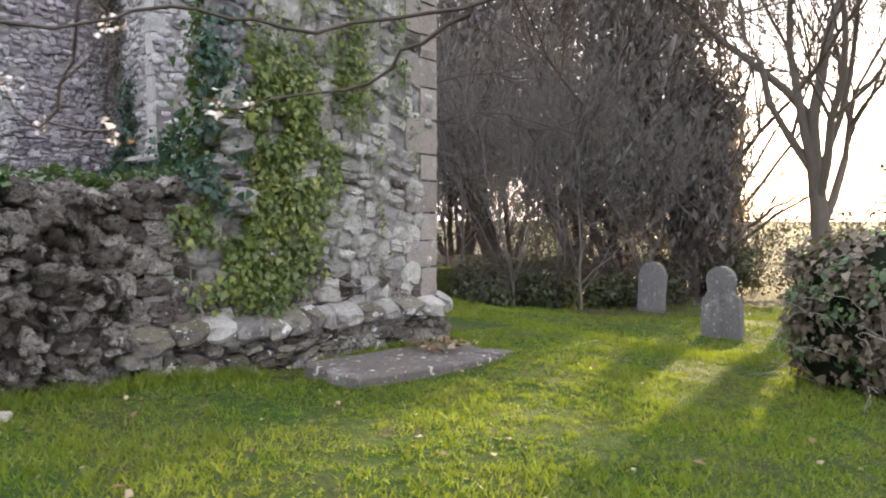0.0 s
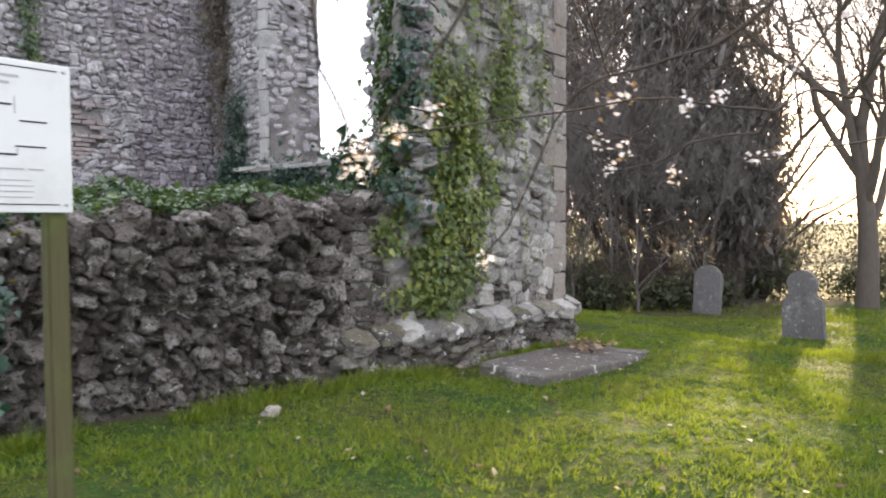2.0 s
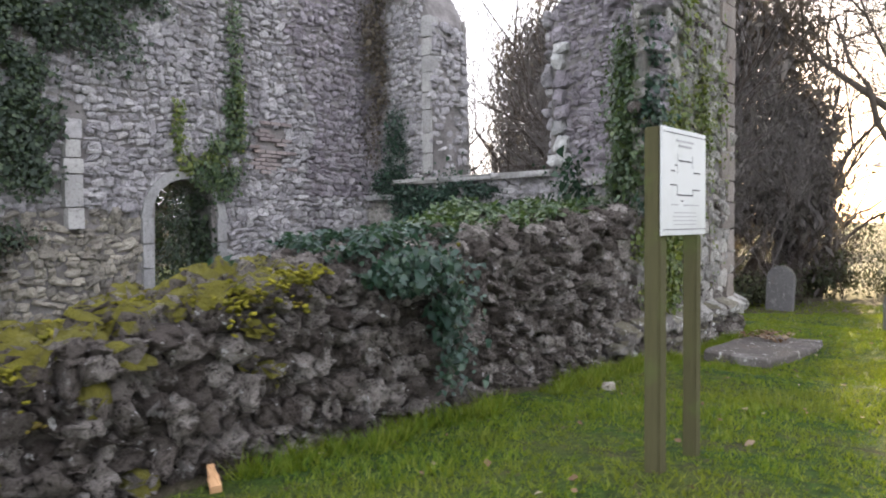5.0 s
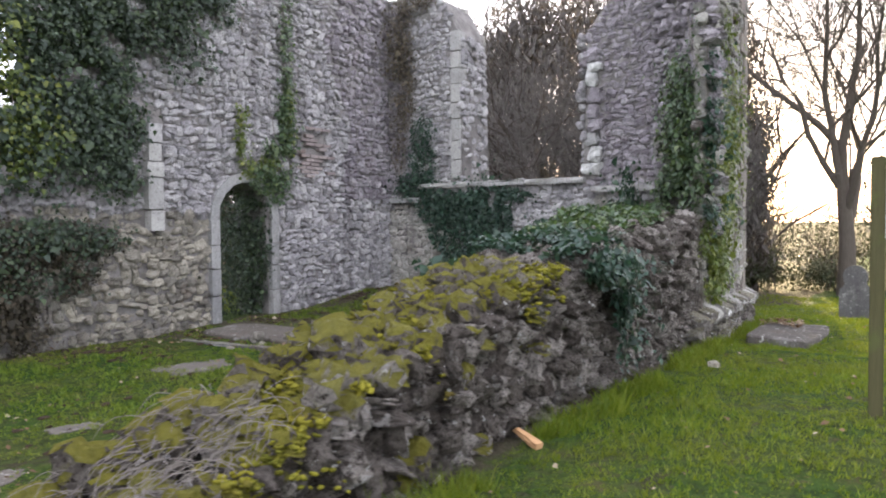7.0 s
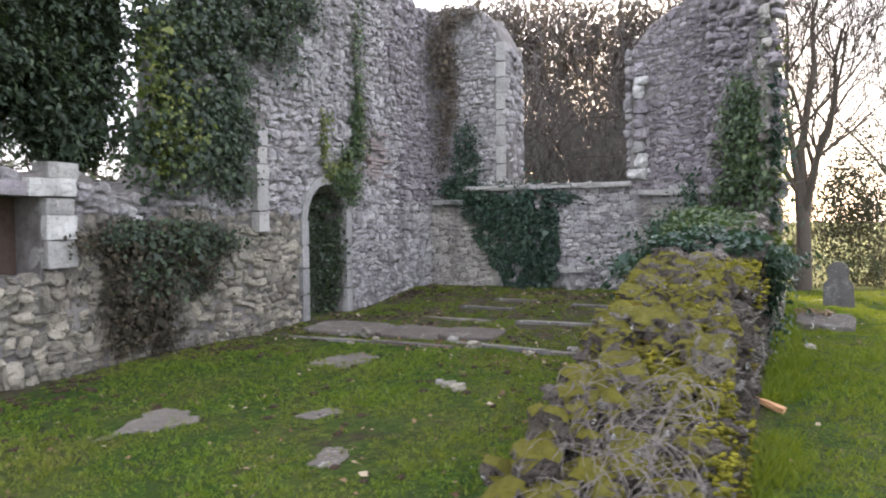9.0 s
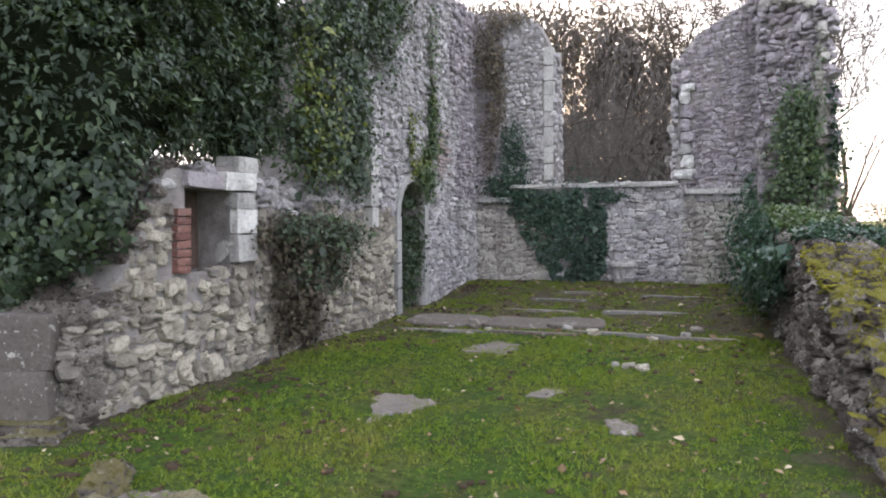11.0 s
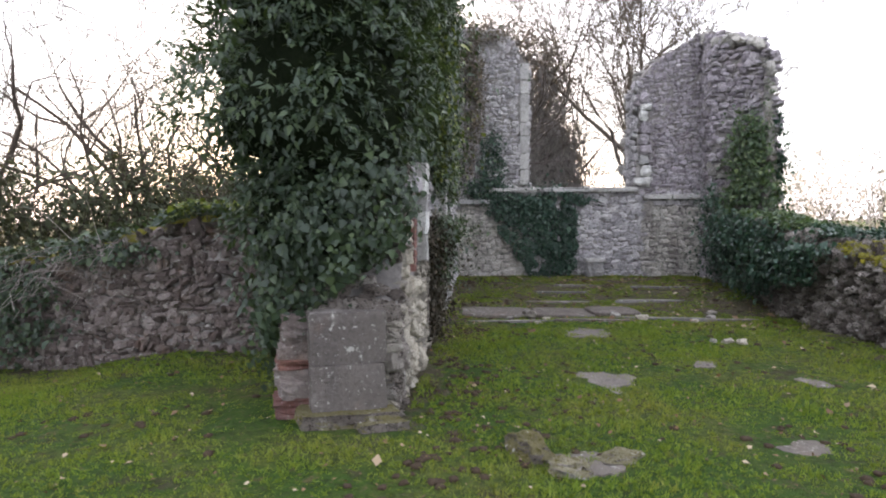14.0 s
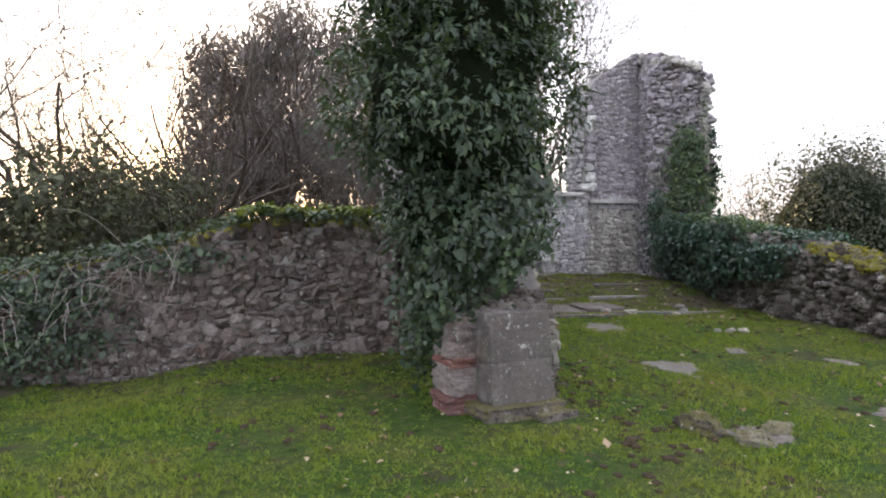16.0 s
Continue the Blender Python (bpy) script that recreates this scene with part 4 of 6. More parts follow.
def wall_low():
    wall = thing("wall_south_low", "low broken wall of craggy mossy rubble", "wall", kind="structure")
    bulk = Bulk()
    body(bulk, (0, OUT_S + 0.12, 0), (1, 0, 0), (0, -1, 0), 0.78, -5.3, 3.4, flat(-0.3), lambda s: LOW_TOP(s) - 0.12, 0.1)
    # very dark core, so that the joints look deep in shade
    part("wall_core", bulk.mesh("wall_core", False), MAT_GAP_SHADE, wall)
    st = Stones(wall)
    hi = lambda q: LOW_TOP(q - 5.3) - 0.05
    rubble(st, (-5.3, OUT_S, 0), (1, 0, 0), (0, -1, 0), 7.85, flat(0.0), hi, lambda c, z: MAT_CRAG_TOP if R.random() < 0.08 and c < 3.5 else MAT_CRAG, (0.09, 0.21), (0.08, 0.155), 0.26, kind="rough", near=lambda p: abs(p.x + 1.2) * 0.4, jut=0.04, tilt=18, gap=0.03)
    rubble(st, (2.5, IN_S + 0.05, 0), (-1, 0, 0), (0, 1, 0), 7.8, flat(0.0), lambda q: LOW_TOP(2.5 - q) - 0.05, MAT_CRAG, (0.12, 0.28), (0.09, 0.17), 0.26, kind="cob", near=lambda p: 20, jut=0.03, tilt=10, gap=0.02)
    x = -5.4
    while x < 3.2:
        for j in range(5):
            y = OUT_S + 0.08 + 0.86 * (j + R.random()) / 5
            st.add(axes((1, 0, 0), (0, -1, 0), Vector((x + R.uniform(-.1, .1), y, LOW_TOP(x) - 0.055 + R.uniform(-.05, .075)))) @ pose(0, 0, 0, R.uniform(-25, 25), R.uniform(-25, 25), R.uniform(0, 180)) @ Matrix.Diagonal((R.uniform(.12, .28), R.uniform(.12, .24), R.uniform(.10, .22), 1)), MAT_CRAG_TOP if x < -1.4 else MAT_CRAG, "rough", near=abs(x + 1.2) * 0.4 + 0.8)
        x += 0.14
    for i in range(46):
        st.add(axes((1, 0, 0), (0, -1, 0), Vector((R.uniform(-5.8, -4.9), R.uniform(OUT_S - .1, IN_S + .1), R.uniform(0.1, 0.45)))) @ pose(0, 0, 0, R.uniform(-40, 40), R.uniform(-40, 40), R.uniform(0, 180)) @ Matrix.Diagonal((R.uniform(.16, .34), R.uniform(.14, .28), R.uniform(.12, .22), 1)), MAT_CRAG_TOP, "rough", near=60)
    st.finish()
    return wall


def wall_yard():
    """The wall that runs north from the chapel's side."""
    wall = thing("wall_yard", "dark rubble yard wall topped with ivy", "wall", kind="structure")
    top = ragged([(0, 1.75), (1.0, 1.78), (2.2, 1.8), (2.9, 1.65), (4.2, 1.3), (6.0, 1.1), (9.5, 1.0)], 0.06, 21)
    bulk = Bulk()
    body(bulk, (-3.04, 13.1, 0), (0, 1, 0), (-1, 0, 0), 0.5, 0, 9.5, flat(-0.5), lambda q: top(q) - 0.06)
    part("wall_core", bulk.mesh("wall_core", False), MAT_MORTAR, wall)
    st = Stones(wall)
    rubble(st, (-3.1, 22.6, 0), (0, -1, 0), (-1, 0, 0), 9.45, flat(-0.3), lambda q: top(9.5 - q) - 0.03, MAT_YARD, (0.08, 0.22), (0.06, 0.13), 0.17, tilt=10, kind=lambda c, z: R.choice(("lump", "cob")), near=lambda p: p.y, jut=0.02)
    for i in range(150):
        q = R.uniform(0, 9.4)
        st.add(axes((0, 1, 0), (-1, 0, 0), Vector((-2.85 + R.uniform(-.22, .22), 13.1 + q, top(q) - 0.04))) @ pose(0, 0, 0, R.uniform(-20, 20), R.uniform(-20, 20), R.uniform(0, 90)) @ Matrix.Diagonal((R.uniform(.2, .36), R.uniform(.16, .3), R.uniform(.1, .2), 1)), MAT_CRAG_TOP, "rough", near=40)
    st.finish(coarse=17.5)
    return wall


MAT_YARD = stone_material("dark_yard_stone", (0.10, 0.078, 0.07), (0.18, 0.145, 0.132), (0.32, 0.275, 0.255), 0.6, 0.0, 0.5)

wall_n = wall_north()
wall_e = wall_east()
wall_s = wall_south_tall()
wall_l = wall_low()
wall_y = wall_yard()


def west_pier():
    """The broken west end of the north wall: two dressed blocks on a mossy footing, bricks beside."""
    root = thing("pier", "broken wall end of two big grey dressed blocks", "stone pier")

    def bit(name, p, size, mat, seed, turn=(0, 0, 0), label=""):
        V, Q = lump(seed, 34, 0.035 if name == "block" else 0.12, 7)
        me = raw_mesh(name, V, Q, smooth=False)
        ob = part(name, me, mat, root, label)
        ob.matrix_world = pose(*p, *turn) @ Matrix.Diagonal((*size, 1))
    bit("block", (-5.80, 12.90, 0.82), (0.42, 0.64, 0.43), MAT_PIER, 201, (0, 2, 18))
    bit("block", (-5.83, 12.89, 0.42), (0.42, 0.62, 0.38), MAT_PIER, 202, (0, 1, 16))
    bit("footing", (-5.84, 12.88, 0.12), (0.60, 0.80, 0.24), MAT_DAMP, 203, (0, 0, 17), "mossy footing stone")
    bit("footing", (-5.95, 12.62, 0.06), (0.5, 0.4, 0.2), MAT_DAMP, 204, (0, 4, 28))
    for i, (y, z, s) in enumerate(((13.36, 0.17, 1), (13.38, 0.25, 1), (13.34, 0.36, 0), (13.37, 0.47, 0), (13.35, 0.58, 1), (13.34, 0.68, 0), (13.32, 0.80, 0), (13.30, 0.92, 0))):
        bit("brick" if s else "stone", (-5.69, y - 0.01, z), (0.36, 0.36, 0.085 if s else 0.15), MAT_BRICK if s else MAT_YARD, 210 + i, (R.uniform(-4, 4), R.uniform(-4, 4), 16 + R.uniform(-6, 6)))
    for i in range(9):
        bit("stone", (-5.66 + R.uniform(-.03, .08), 12.54 + R.uniform(-.03, .04), 0.16 + i * 0.105), (0.26, 0.22, 0.125), MAT_CRAG, 230 + i, (R.uniform(-8, 8), R.uniform(-8, 8), R.uniform(-8, 8)))
    bit("cap_stone", (-5.50, 12.70, 1.05), (0.34, 0.34, 0.09), MAT_CRAG, 260, (4, 6, 10))


west_pier()

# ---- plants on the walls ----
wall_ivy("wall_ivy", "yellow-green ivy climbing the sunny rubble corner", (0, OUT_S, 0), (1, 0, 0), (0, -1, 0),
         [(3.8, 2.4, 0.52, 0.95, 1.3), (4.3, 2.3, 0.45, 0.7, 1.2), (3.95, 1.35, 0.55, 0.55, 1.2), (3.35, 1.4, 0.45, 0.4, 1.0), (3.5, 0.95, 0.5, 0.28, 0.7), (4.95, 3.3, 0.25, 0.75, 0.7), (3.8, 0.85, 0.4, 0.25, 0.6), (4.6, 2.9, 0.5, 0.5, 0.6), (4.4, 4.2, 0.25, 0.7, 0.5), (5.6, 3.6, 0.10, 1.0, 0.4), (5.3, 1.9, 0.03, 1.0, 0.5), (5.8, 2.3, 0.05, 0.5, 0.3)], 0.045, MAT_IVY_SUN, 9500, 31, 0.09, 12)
wall_ivy("wall_ivy", "dark glossy ivy at the edge of the rubble corner", (0, OUT_S, 0), (1, 0, 0), (0, -1, 0),
         [(3.3, 2.7, 0.16, 0.95, 1.5), (3.4, 3.8, 0.14, 0.4, 0.5), (3.2, 1.9, 0.25, 0.16, 1)], 0.052, MAT_IVY_BLUE, 2000, 32, 0.15, 4)
_u = Vector((1.1, IN_S - OUT_S, 0)).normalized()
wall_ivy("wall_ivy", "thick green ivy on the broken wall end", (3.2, OUT_S, 0), (_u.x, _u.y, 0), (-_u.y, _u.x, 0),
         [(0.62, 3.0, 0.48, 1.0, 1.4), (0.5, 2.2, 0.62, 0.6, 1.3), (0.3, 3.1, 0.3, 0.8, 0.8), (0.95, 2.0, 0.4, 0.4, 0.7), (0.15, 4.2, 0.1, 0.4, 0.3)], 0.05, MAT_IVY, 5600, 33, 0.10, 6)
wall_ivy("wall_ivy", "blue-green ivy spilling over the low wall", (0, OUT_S - 0.06, 0), (1, 0, 0), (0, -1, 0),
         [(-0.75, 1.36, 0.42, 0.16, 1.5), (-0.45, 1.12, 0.26, 0.24, 1.2), (-0.35, 0.7, 0.12, 0.3, 0.7)], 0.046, MAT_IVY_BLUE, 2000, 34, 0.14, 3)
wall_ivy("wall_ivy", "dark ivy hanging below the broken east window", (IN_E, IN_N, 0), (0, -1, 0), (-1, 0, 0),
         [(1.9, 1.45, 1.2, 1.0, 1.0), (2.2, 0.8, 0.75, 0.6, 1.2), (2.4, 1.7, 0.6, 0.8, 1.1), (1.5, 1.95, 0.9, 0.35, 1.1), (1.2, 2.25, 0.85, 0.16, 1.2), (2.5, 2.25, 0.7, 0.16, 1.1), (0.85, 3.1, 0.32, 0.75, 0.9), (0.65, 2.5, 0.5, 0.25, 1.1)], 0.042, MAT_IVY_BLUE, 17000, 35, 0.08, 10,
         inside=lambda s, z: z > 2.12 or 0.72 + (2.0 - z) * 0.63 < s < 2.78, thin=-0.5)
wall_ivy("dead_creeper", "dark withered creeper hanging in the wall corner", (IN_E, IN_N, 0), (0, -1, 0), (-1, 0, 0),
         [(0.35, 5.3, 0.30, 0.9, 1.0), (0.45, 4.3, 0.25, 0.7, 0.8), (0.7, 6.1, 0.5, 0.2, 0.8), (0.3, 3.3, 0.16, 0.6, 0.4)], 0.042, MAT_IVY_BROWN, 2600, 45, 0.22, 26, "creeper")
wall_ivy("wall_ivy", "ivy strands trailing over the doorway", (0, IN_N, 0), (1, 0, 0), (0, -1, 0),
         [(2.12, 3.3, 0.17, 0.9, 1.0), (2.15, 4.7, 0.13, 0.9, 0.55), (1.7, 2.5, 0.42, 0.24, 1.2), (1.9, 2.9, 0.25, 0.3, 0.8), (1.85, 2.2, 0.12, 0.3, 1)], 0.045, MAT_IVY, 3000, 36, 0.10, 8)
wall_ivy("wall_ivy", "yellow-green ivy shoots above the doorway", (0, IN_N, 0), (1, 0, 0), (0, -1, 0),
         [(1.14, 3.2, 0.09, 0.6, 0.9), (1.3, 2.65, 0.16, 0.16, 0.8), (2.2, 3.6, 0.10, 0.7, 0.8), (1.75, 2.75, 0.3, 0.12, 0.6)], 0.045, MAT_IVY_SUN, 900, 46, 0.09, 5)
wall_ivy("wall_ivy", "dark ivy filling one side of the doorway", (DOOR1, IN_N, 0), (0, 1, 0), (-1, 0, 0),
         [(0.35, 1.2, 0.38, 1.0, 1.2), (0.3, 2.0, 0.3, 0.35, 1)], 0.045, MAT_IVY_TREE, 6500, 37, 0.5, 4, thin=-0.6)
wall_ivy("wall_ivy", "dense dark ivy hanging from the wall head", (0, IN_N, 0), (1, 0, 0), (0, -1, 0),
         [(-1.5, 3.8, 0.62, 1.5, 1.7), (-1.0, 3.3, 0.45, 1.0, 1.3), (-1.2, 4.7, 0.8, 0.7, 1.5), (-0.4, 4.8, 0.6, 0.6, 1.2), (0.3, 5.3, 0.6, 0.45, 1.1), (0.15, 4.3, 0.5, 0.5, 0.35), (0.9, 5.1, 0.4, 0.3, 0.4), (-0.85, 2.5, 0.3, 0.4, 0.8)], 0.048, MAT_IVY_TREE, 20000, 38, 0.13, 10)
wall_ivy("wall_ivy", "shadowy ivy growing over the broken wall edge", (0, IN_N + 0.2, 0), (1, 0, 0), (0, -1, 0),
         [(-2.05, 3.6, 0.42, 1.5, 1.6), (-2.4, 2.9, 0.4, 0.7, 1.2), (-2.1, 4.9, 0.55, 0.9, 1.4), (-2.6, 3.9, 0.25, 1.2, 0.5)], 0.055, MAT_IVY_TREE, 9000, 47, 0.3, 6)
wall_ivy("wall_ivy", "yellowing ivy shoots beside the lost window", (0, IN_N, 0), (1, 0, 0), (0, -1, 0),
         [(-2.2, 2.8, 0.32, 0.5, 1.4), (-2.35, 3.6, 0.22, 0.8, 1), (-1.9, 3.0, 0.22, 0.5, 1)], 0.058, MAT_IVY_SUN, 1100, 39, 0.22, 3)
wall_ivy("wall_shrub", "withered brownish ivy bush against pale rubble", (0, IN_N, 0), (1, 0, 0), (0, -1, 0),
         [(-2.6, 1.55, 0.8, 0.28, 1.2), (-1.75, 1.55, 0.7, 0.25, 1.1), (-2.6, 1.05, 0.65, 0.5, 1.0), (-2.5, 0.55, 0.6, 0.4, 0.7), (-1.7, 1.2, 0.35, 0.3, 0.8)], 0.042, MAT_IVY_DRY, 7000, 40, 0.12, 90, "ivy bush")
wall_ivy("wall_shrub", "green ivy leaves over a withered bush", (0, IN_N - 0.06, 0), (1, 0, 0), (0, -1, 0),
         [(-2.5, 1.68, 0.75, 0.2, 1.3), (-1.6, 1.6, 0.6, 0.22, 1.0), (-2.2, 1.25, 0.7, 0.4, 0.5)], 0.040, MAT_IVY_TREE, 2800, 41, 0.2, 4, "ivy bush")
wall_ivy("wall_ivy", "dark ivy over the low wall's inner side", (0, IN_S + 0.05, 0), (1, 0, 0), (0, 1, 0),
         [(1.2, 1.45, 1.1, 0.35, 1.3), (2.6, 1.5, 0.9, 0.45, 1.4), (0.6, 1.1, 0.6, 0.4, 0.8), (3.2, 1.1, 0.6, 0.5, 1), (3.7, 2.0, 0.4, 0.5, 1), (-0.3, 1.15, 0.8, 0.38, 1), (-1.1, 1.25, 0.6, 0.18, 0.8), (1.6, 0.8, 1.2, 0.4, 0.8)], 0.06, MAT_IVY_BLUE, 9500, 42, 0.22, 8)
wall_ivy("wall_ivy", "ivy curtain over the yard wall", (-3.12, 13.1, 0), (0, 1, 0), (-1, 0, 0),
         [(4.9, 0.95, 0.9, 0.4, 1.3), (6.2, 0.7, 1.0, 0.6, 1.3), (3.4, 1.4, 0.8, 0.16, 1.1), (7.8, 0.6, 1.2, 0.5, 1), (0.3, 1.3, 0.3, 0.5, 1), (5.6, 0.5, 1.6, 0.5, 1.2)], 0.055, MAT_IVY_TREE, 9000, 43, 0.2, 14)


def top_ivy(name, label, x0, x1, y0, y1, height, size, mat, count, seed, mound=0.2):
    """Ivy lying on a wall top, heaped up in the middle."""
    rng = np.random.default_rng(seed)
    x, y = rng.uniform(x0, x1, count), rng.uniform(y0, y1, count)
    P = []
    for a, b in zip(x, y):
        n = noise.noise((a * 1.6, b * 1.6, seed))
        if n > -0.15:
            P.append((a, b, height(a, b) + (n + 0.2) * mound + rng.uniform(0, 0.1)))
    V, F = leaves(np.array(P), np.array([[0, 0, 1.0]]), size, hang=0.2, jitter=0.6)
    ob = part(name, raw_mesh(name, V, tris=F), mat)
    return tagged(ob, label, "ivy", kind="stuff")


top_ivy("ivy", "ivy matted on the low wall's top", 0.0, 3.2, OUT_S + 0.1, IN_S + 0.1, lambda a, b: LOW_TOP(a), 0.048, MAT_IVY, 4600, 51)
top_ivy("ivy", "blue-green ivy clump on the low wall's top", -1.2, -0.1, OUT_S - 0.05, IN_S, lambda a, b: LOW_TOP(a), 0.046, MAT_IVY_BLUE, 2400, 52)
YTOP = ragged([(0, 1.75), (1.0, 1.78), (2.2, 1.8), (2.9, 1.65), (4.2, 1.3), (6.0, 1.1), (9.5, 1.0)], 0.06, 21)
top_ivy("ivy", "dark ivy matted along the yard wall's top", -3.35, -2.5, 14.0, 22.5, lambda a, b: YTOP(b - 13.1), 0.055, MAT_IVY_TREE, 6000, 53, 0.22)
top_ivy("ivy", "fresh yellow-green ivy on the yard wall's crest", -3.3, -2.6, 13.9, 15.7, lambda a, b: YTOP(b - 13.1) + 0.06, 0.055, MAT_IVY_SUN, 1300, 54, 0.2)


def cloud(ellipsoids, clumps, per, spread, rng, shell=0.55):
    """Leaf places in clumps that fill a crown, and the way out from its heart."""
    P, N = [], []
    vol = np.array([e[3] * e[4] * e[5] for e in ellipsoids])
    for i in rng.choice(len(ellipsoids), clumps, p=vol / vol.sum()):
        c, r = np.array(ellipsoids[i][:3]), np.array(ellipsoids[i][3:6])
        d = rng.normal(0, 1, 3)
        d /= np.linalg.norm(d)
        q = c + d * r * rng.uniform(shell, 1.05)
        P.append(q + rng.normal(0, 1, (per, 3)) * spread)
        N.append(np.repeat(d[None], per, 0))
    return np.concatenate(P), np.concatenate(N)


def ivy_tree():
    root = thing("ivy_tree", "huge dark ivy bush smothering the broken wall end", "ivy tree")
    rng = np.random.default_rng(61)
    shape = [(-5.2, 13.3, 2.95, 1.28, 1.28, 1.05), (-5.2, 13.25, 4.3, 1.25, 1.2, 1.5), (-5.1, 13.1, 5.8, 1.1, 1.0, 1.0), (-5.35, 13.35, 1.9, 0.72, 0.72, 0.7),
             (-4.2, 12.9, 3.7, 1.0, 0.72, 1.4), (-3.5, 12.8, 4.5, 0.6, 0.5, 1.7), (-3.35, 12.8, 3.2, 0.5, 0.42, 0.9), (-2.85, 12.75, 4.1, 0.36, 0.35, 1.7), (-3.2, 12.7, 2.75, 0.42, 0.32, 0.5)]
    P, Y, N = [], [], []
    area = np.array([(e[3] + 0.2) * e[5] for e in shape])
    for i in rng.choice(len(shape), 9500, p=area / area.sum()):
        c, r = np.array(shape[i][:3]), np.array(shape[i][3:6])
        d = rng.normal(0, 1, 3)
        d /= np.linalg.norm(d)
        q = c + d * r * (rng.uniform(0.76, 1.0) + 0.34 * noise.noise(Vector(d * 2.6) + Vector((i, 0, 0))))
        if any(np.sum(((q - np.array(e[:3])) / np.array(e[3:6])) ** 2) < 0.42 for e in shape):
            continue
        axis = d + np.array([0, 0, -0.25]) + rng.normal(0, 0.4, 3)
        for j in range(7):
            side = rng.normal(0, 1, 3)
            y = axis * 0.7 + side * 0.6 + np.array([0, 0, -0.2])
            P.append(q + rng.normal(0, 0.025, 3) - axis * 0.02 * j)
            Y.append(y)
            N.append(d * 0.7 + np.array([0, 0, 0.9]) + rng.normal(0, 0.45, 3))
    P, Y, N = np.array(P), np.array(Y), np.array(N)
    Y /= np.linalg.norm(Y, axis=1)[:, None]
    N -= Y * np.sum(N * Y, 1)[:, None]
    N /= np.linalg.norm(N, axis=1)[:, None] + 1e-9
    X = np.cross(Y, N)
    S = (0.078 * np.exp(rng.normal(0, 0.25, len(P))))[:, None, None]
    T, F = LONG_LEAF
    V = (P[:, None] + S * (0.95 * T[None, :, 0:1] * X[:, None] + T[None, :, 1:2] * Y[:, None] + 1.3 * T[None, :, 2:3] * N[:, None])).reshape(-1, 3)
    F = (F[None] + (np.arange(len(P)) * len(T))[:, None, None]).reshape(-1, 3)
    part("leaves", raw_mesh("leaves", V, tris=F), MAT_IVY_TREE, root, kind="stuff")
    P, N = cloud([(-5.45, 13.5, 1.35, 0.42, 0.36, 0.8), (-5.6, 13.1, 1.75, 0.4, 0.5, 0.55), (-5.4, 12.8, 2.0, 0.5, 0.4, 0.6), (-5.35, 13.6, 0.75, 0.25, 0.2, 0.5)], 320, 24, 0.08, rng, 0.6)
    P[:, 2] = np.maximum(P[:, 2], 0.12)
    V, F = leaves(P, N + np.array([[-0.6, 0, 0.2]]), 0.055, IVY_LEAF, 1.0, 0.4)
    part("lower_leaves", raw_mesh("lower_leaves", V, tris=F), MAT_IVY_TREE, root, kind="stuff")
    bulk = Bulk()
    for x, y in ((-5.5, 13.5), (-5.4, 13.4), (-5.2, 13.4)):
        grow(bulk, (x, y, 0.05), (0.03, 0.0, 1), 1.9, 0.05, 0, rng, wob=0.08)
    part("stem", bulk.mesh("stem"), MAT_BARK, root)
    # added near-black filler for inner shade, so sky does not show through everywhere
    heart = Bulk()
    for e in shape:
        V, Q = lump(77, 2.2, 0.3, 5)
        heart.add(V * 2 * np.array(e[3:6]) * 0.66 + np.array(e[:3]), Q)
    part("inner_growth", heart.mesh("inner_growth"), MAT_SHADE_FILLER, root)


def shade_filler_material():
    # shade deep between leaves, put into a near-black colour
    k = Nodes("near_black_shade")
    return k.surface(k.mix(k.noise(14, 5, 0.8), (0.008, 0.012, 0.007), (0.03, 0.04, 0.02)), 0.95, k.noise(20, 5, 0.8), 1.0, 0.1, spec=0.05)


MAT_SHADE_FILLER = shade_filler_material()
ivy_tree()


# ---- graves, sign and loose things ----
def slab(name, label, category, x, y, z, rx, ry, thick, mat, seed, rz=0, tilt=(0, 0), rough=0.14, cuts=24, group=""):
    """A worn flat stone with a wavering outline."""
    bm = bmesh.new()
    ring = []
    for i in range(cuts * 2):
        a = 2 * math.pi * i / (cuts * 2)
        c, s = math.cos(a), math.sin(a)
        r = 1 / (abs(c) ** 5 + abs(s) ** 5) ** 0.2
        r *= 1 + rough * noise.noise((c * 1.6, s * 1.6, seed)) + rough * 0.5 * noise.noise((c * 5, s * 5, seed))
        ring.append((rx * r * c, ry * r * s))
    low = [bm.verts.new((a, b, -thick)) for a, b in ring]
    mid = [bm.verts.new((a, b, -0.02)) for a, b in ring]
    top = [bm.verts.new((a * 0.97, b * 0.97, 0.006 * noise.noise((a * 5, b * 5, seed)))) for a, b in ring]
    k = len(ring)
    for A, B in ((low, mid), (mid, top)):
        for i in range(k):
            bm.faces.new((A[i], A[(i + 1) % k], B[(i + 1) % k], B[i]))
    bm.faces.new(top)
    ob = part(name, bm, mat)
    ob.matrix_world = pose(x, y, z, tilt[0], tilt[1], rz)
    return tagged(ob, label, category, group)


ledger = slab("ledger_slab", "cracked flat grave slab sunk in the grass", "grave slab", 4.98, 5.0, 0.115, 1.04, 0.43, 0.25, MAT_LEDGER, 3.0, -3, (2, 1.5), 0.14)
slab("slab_fragment", "broken corner piece of a grave slab", "stone", 5.95, 4.72, 0.08, 0.22, 0.16, 0.2, MAT_LEDGER, 4.0, 12, (0, 4), 0.12)


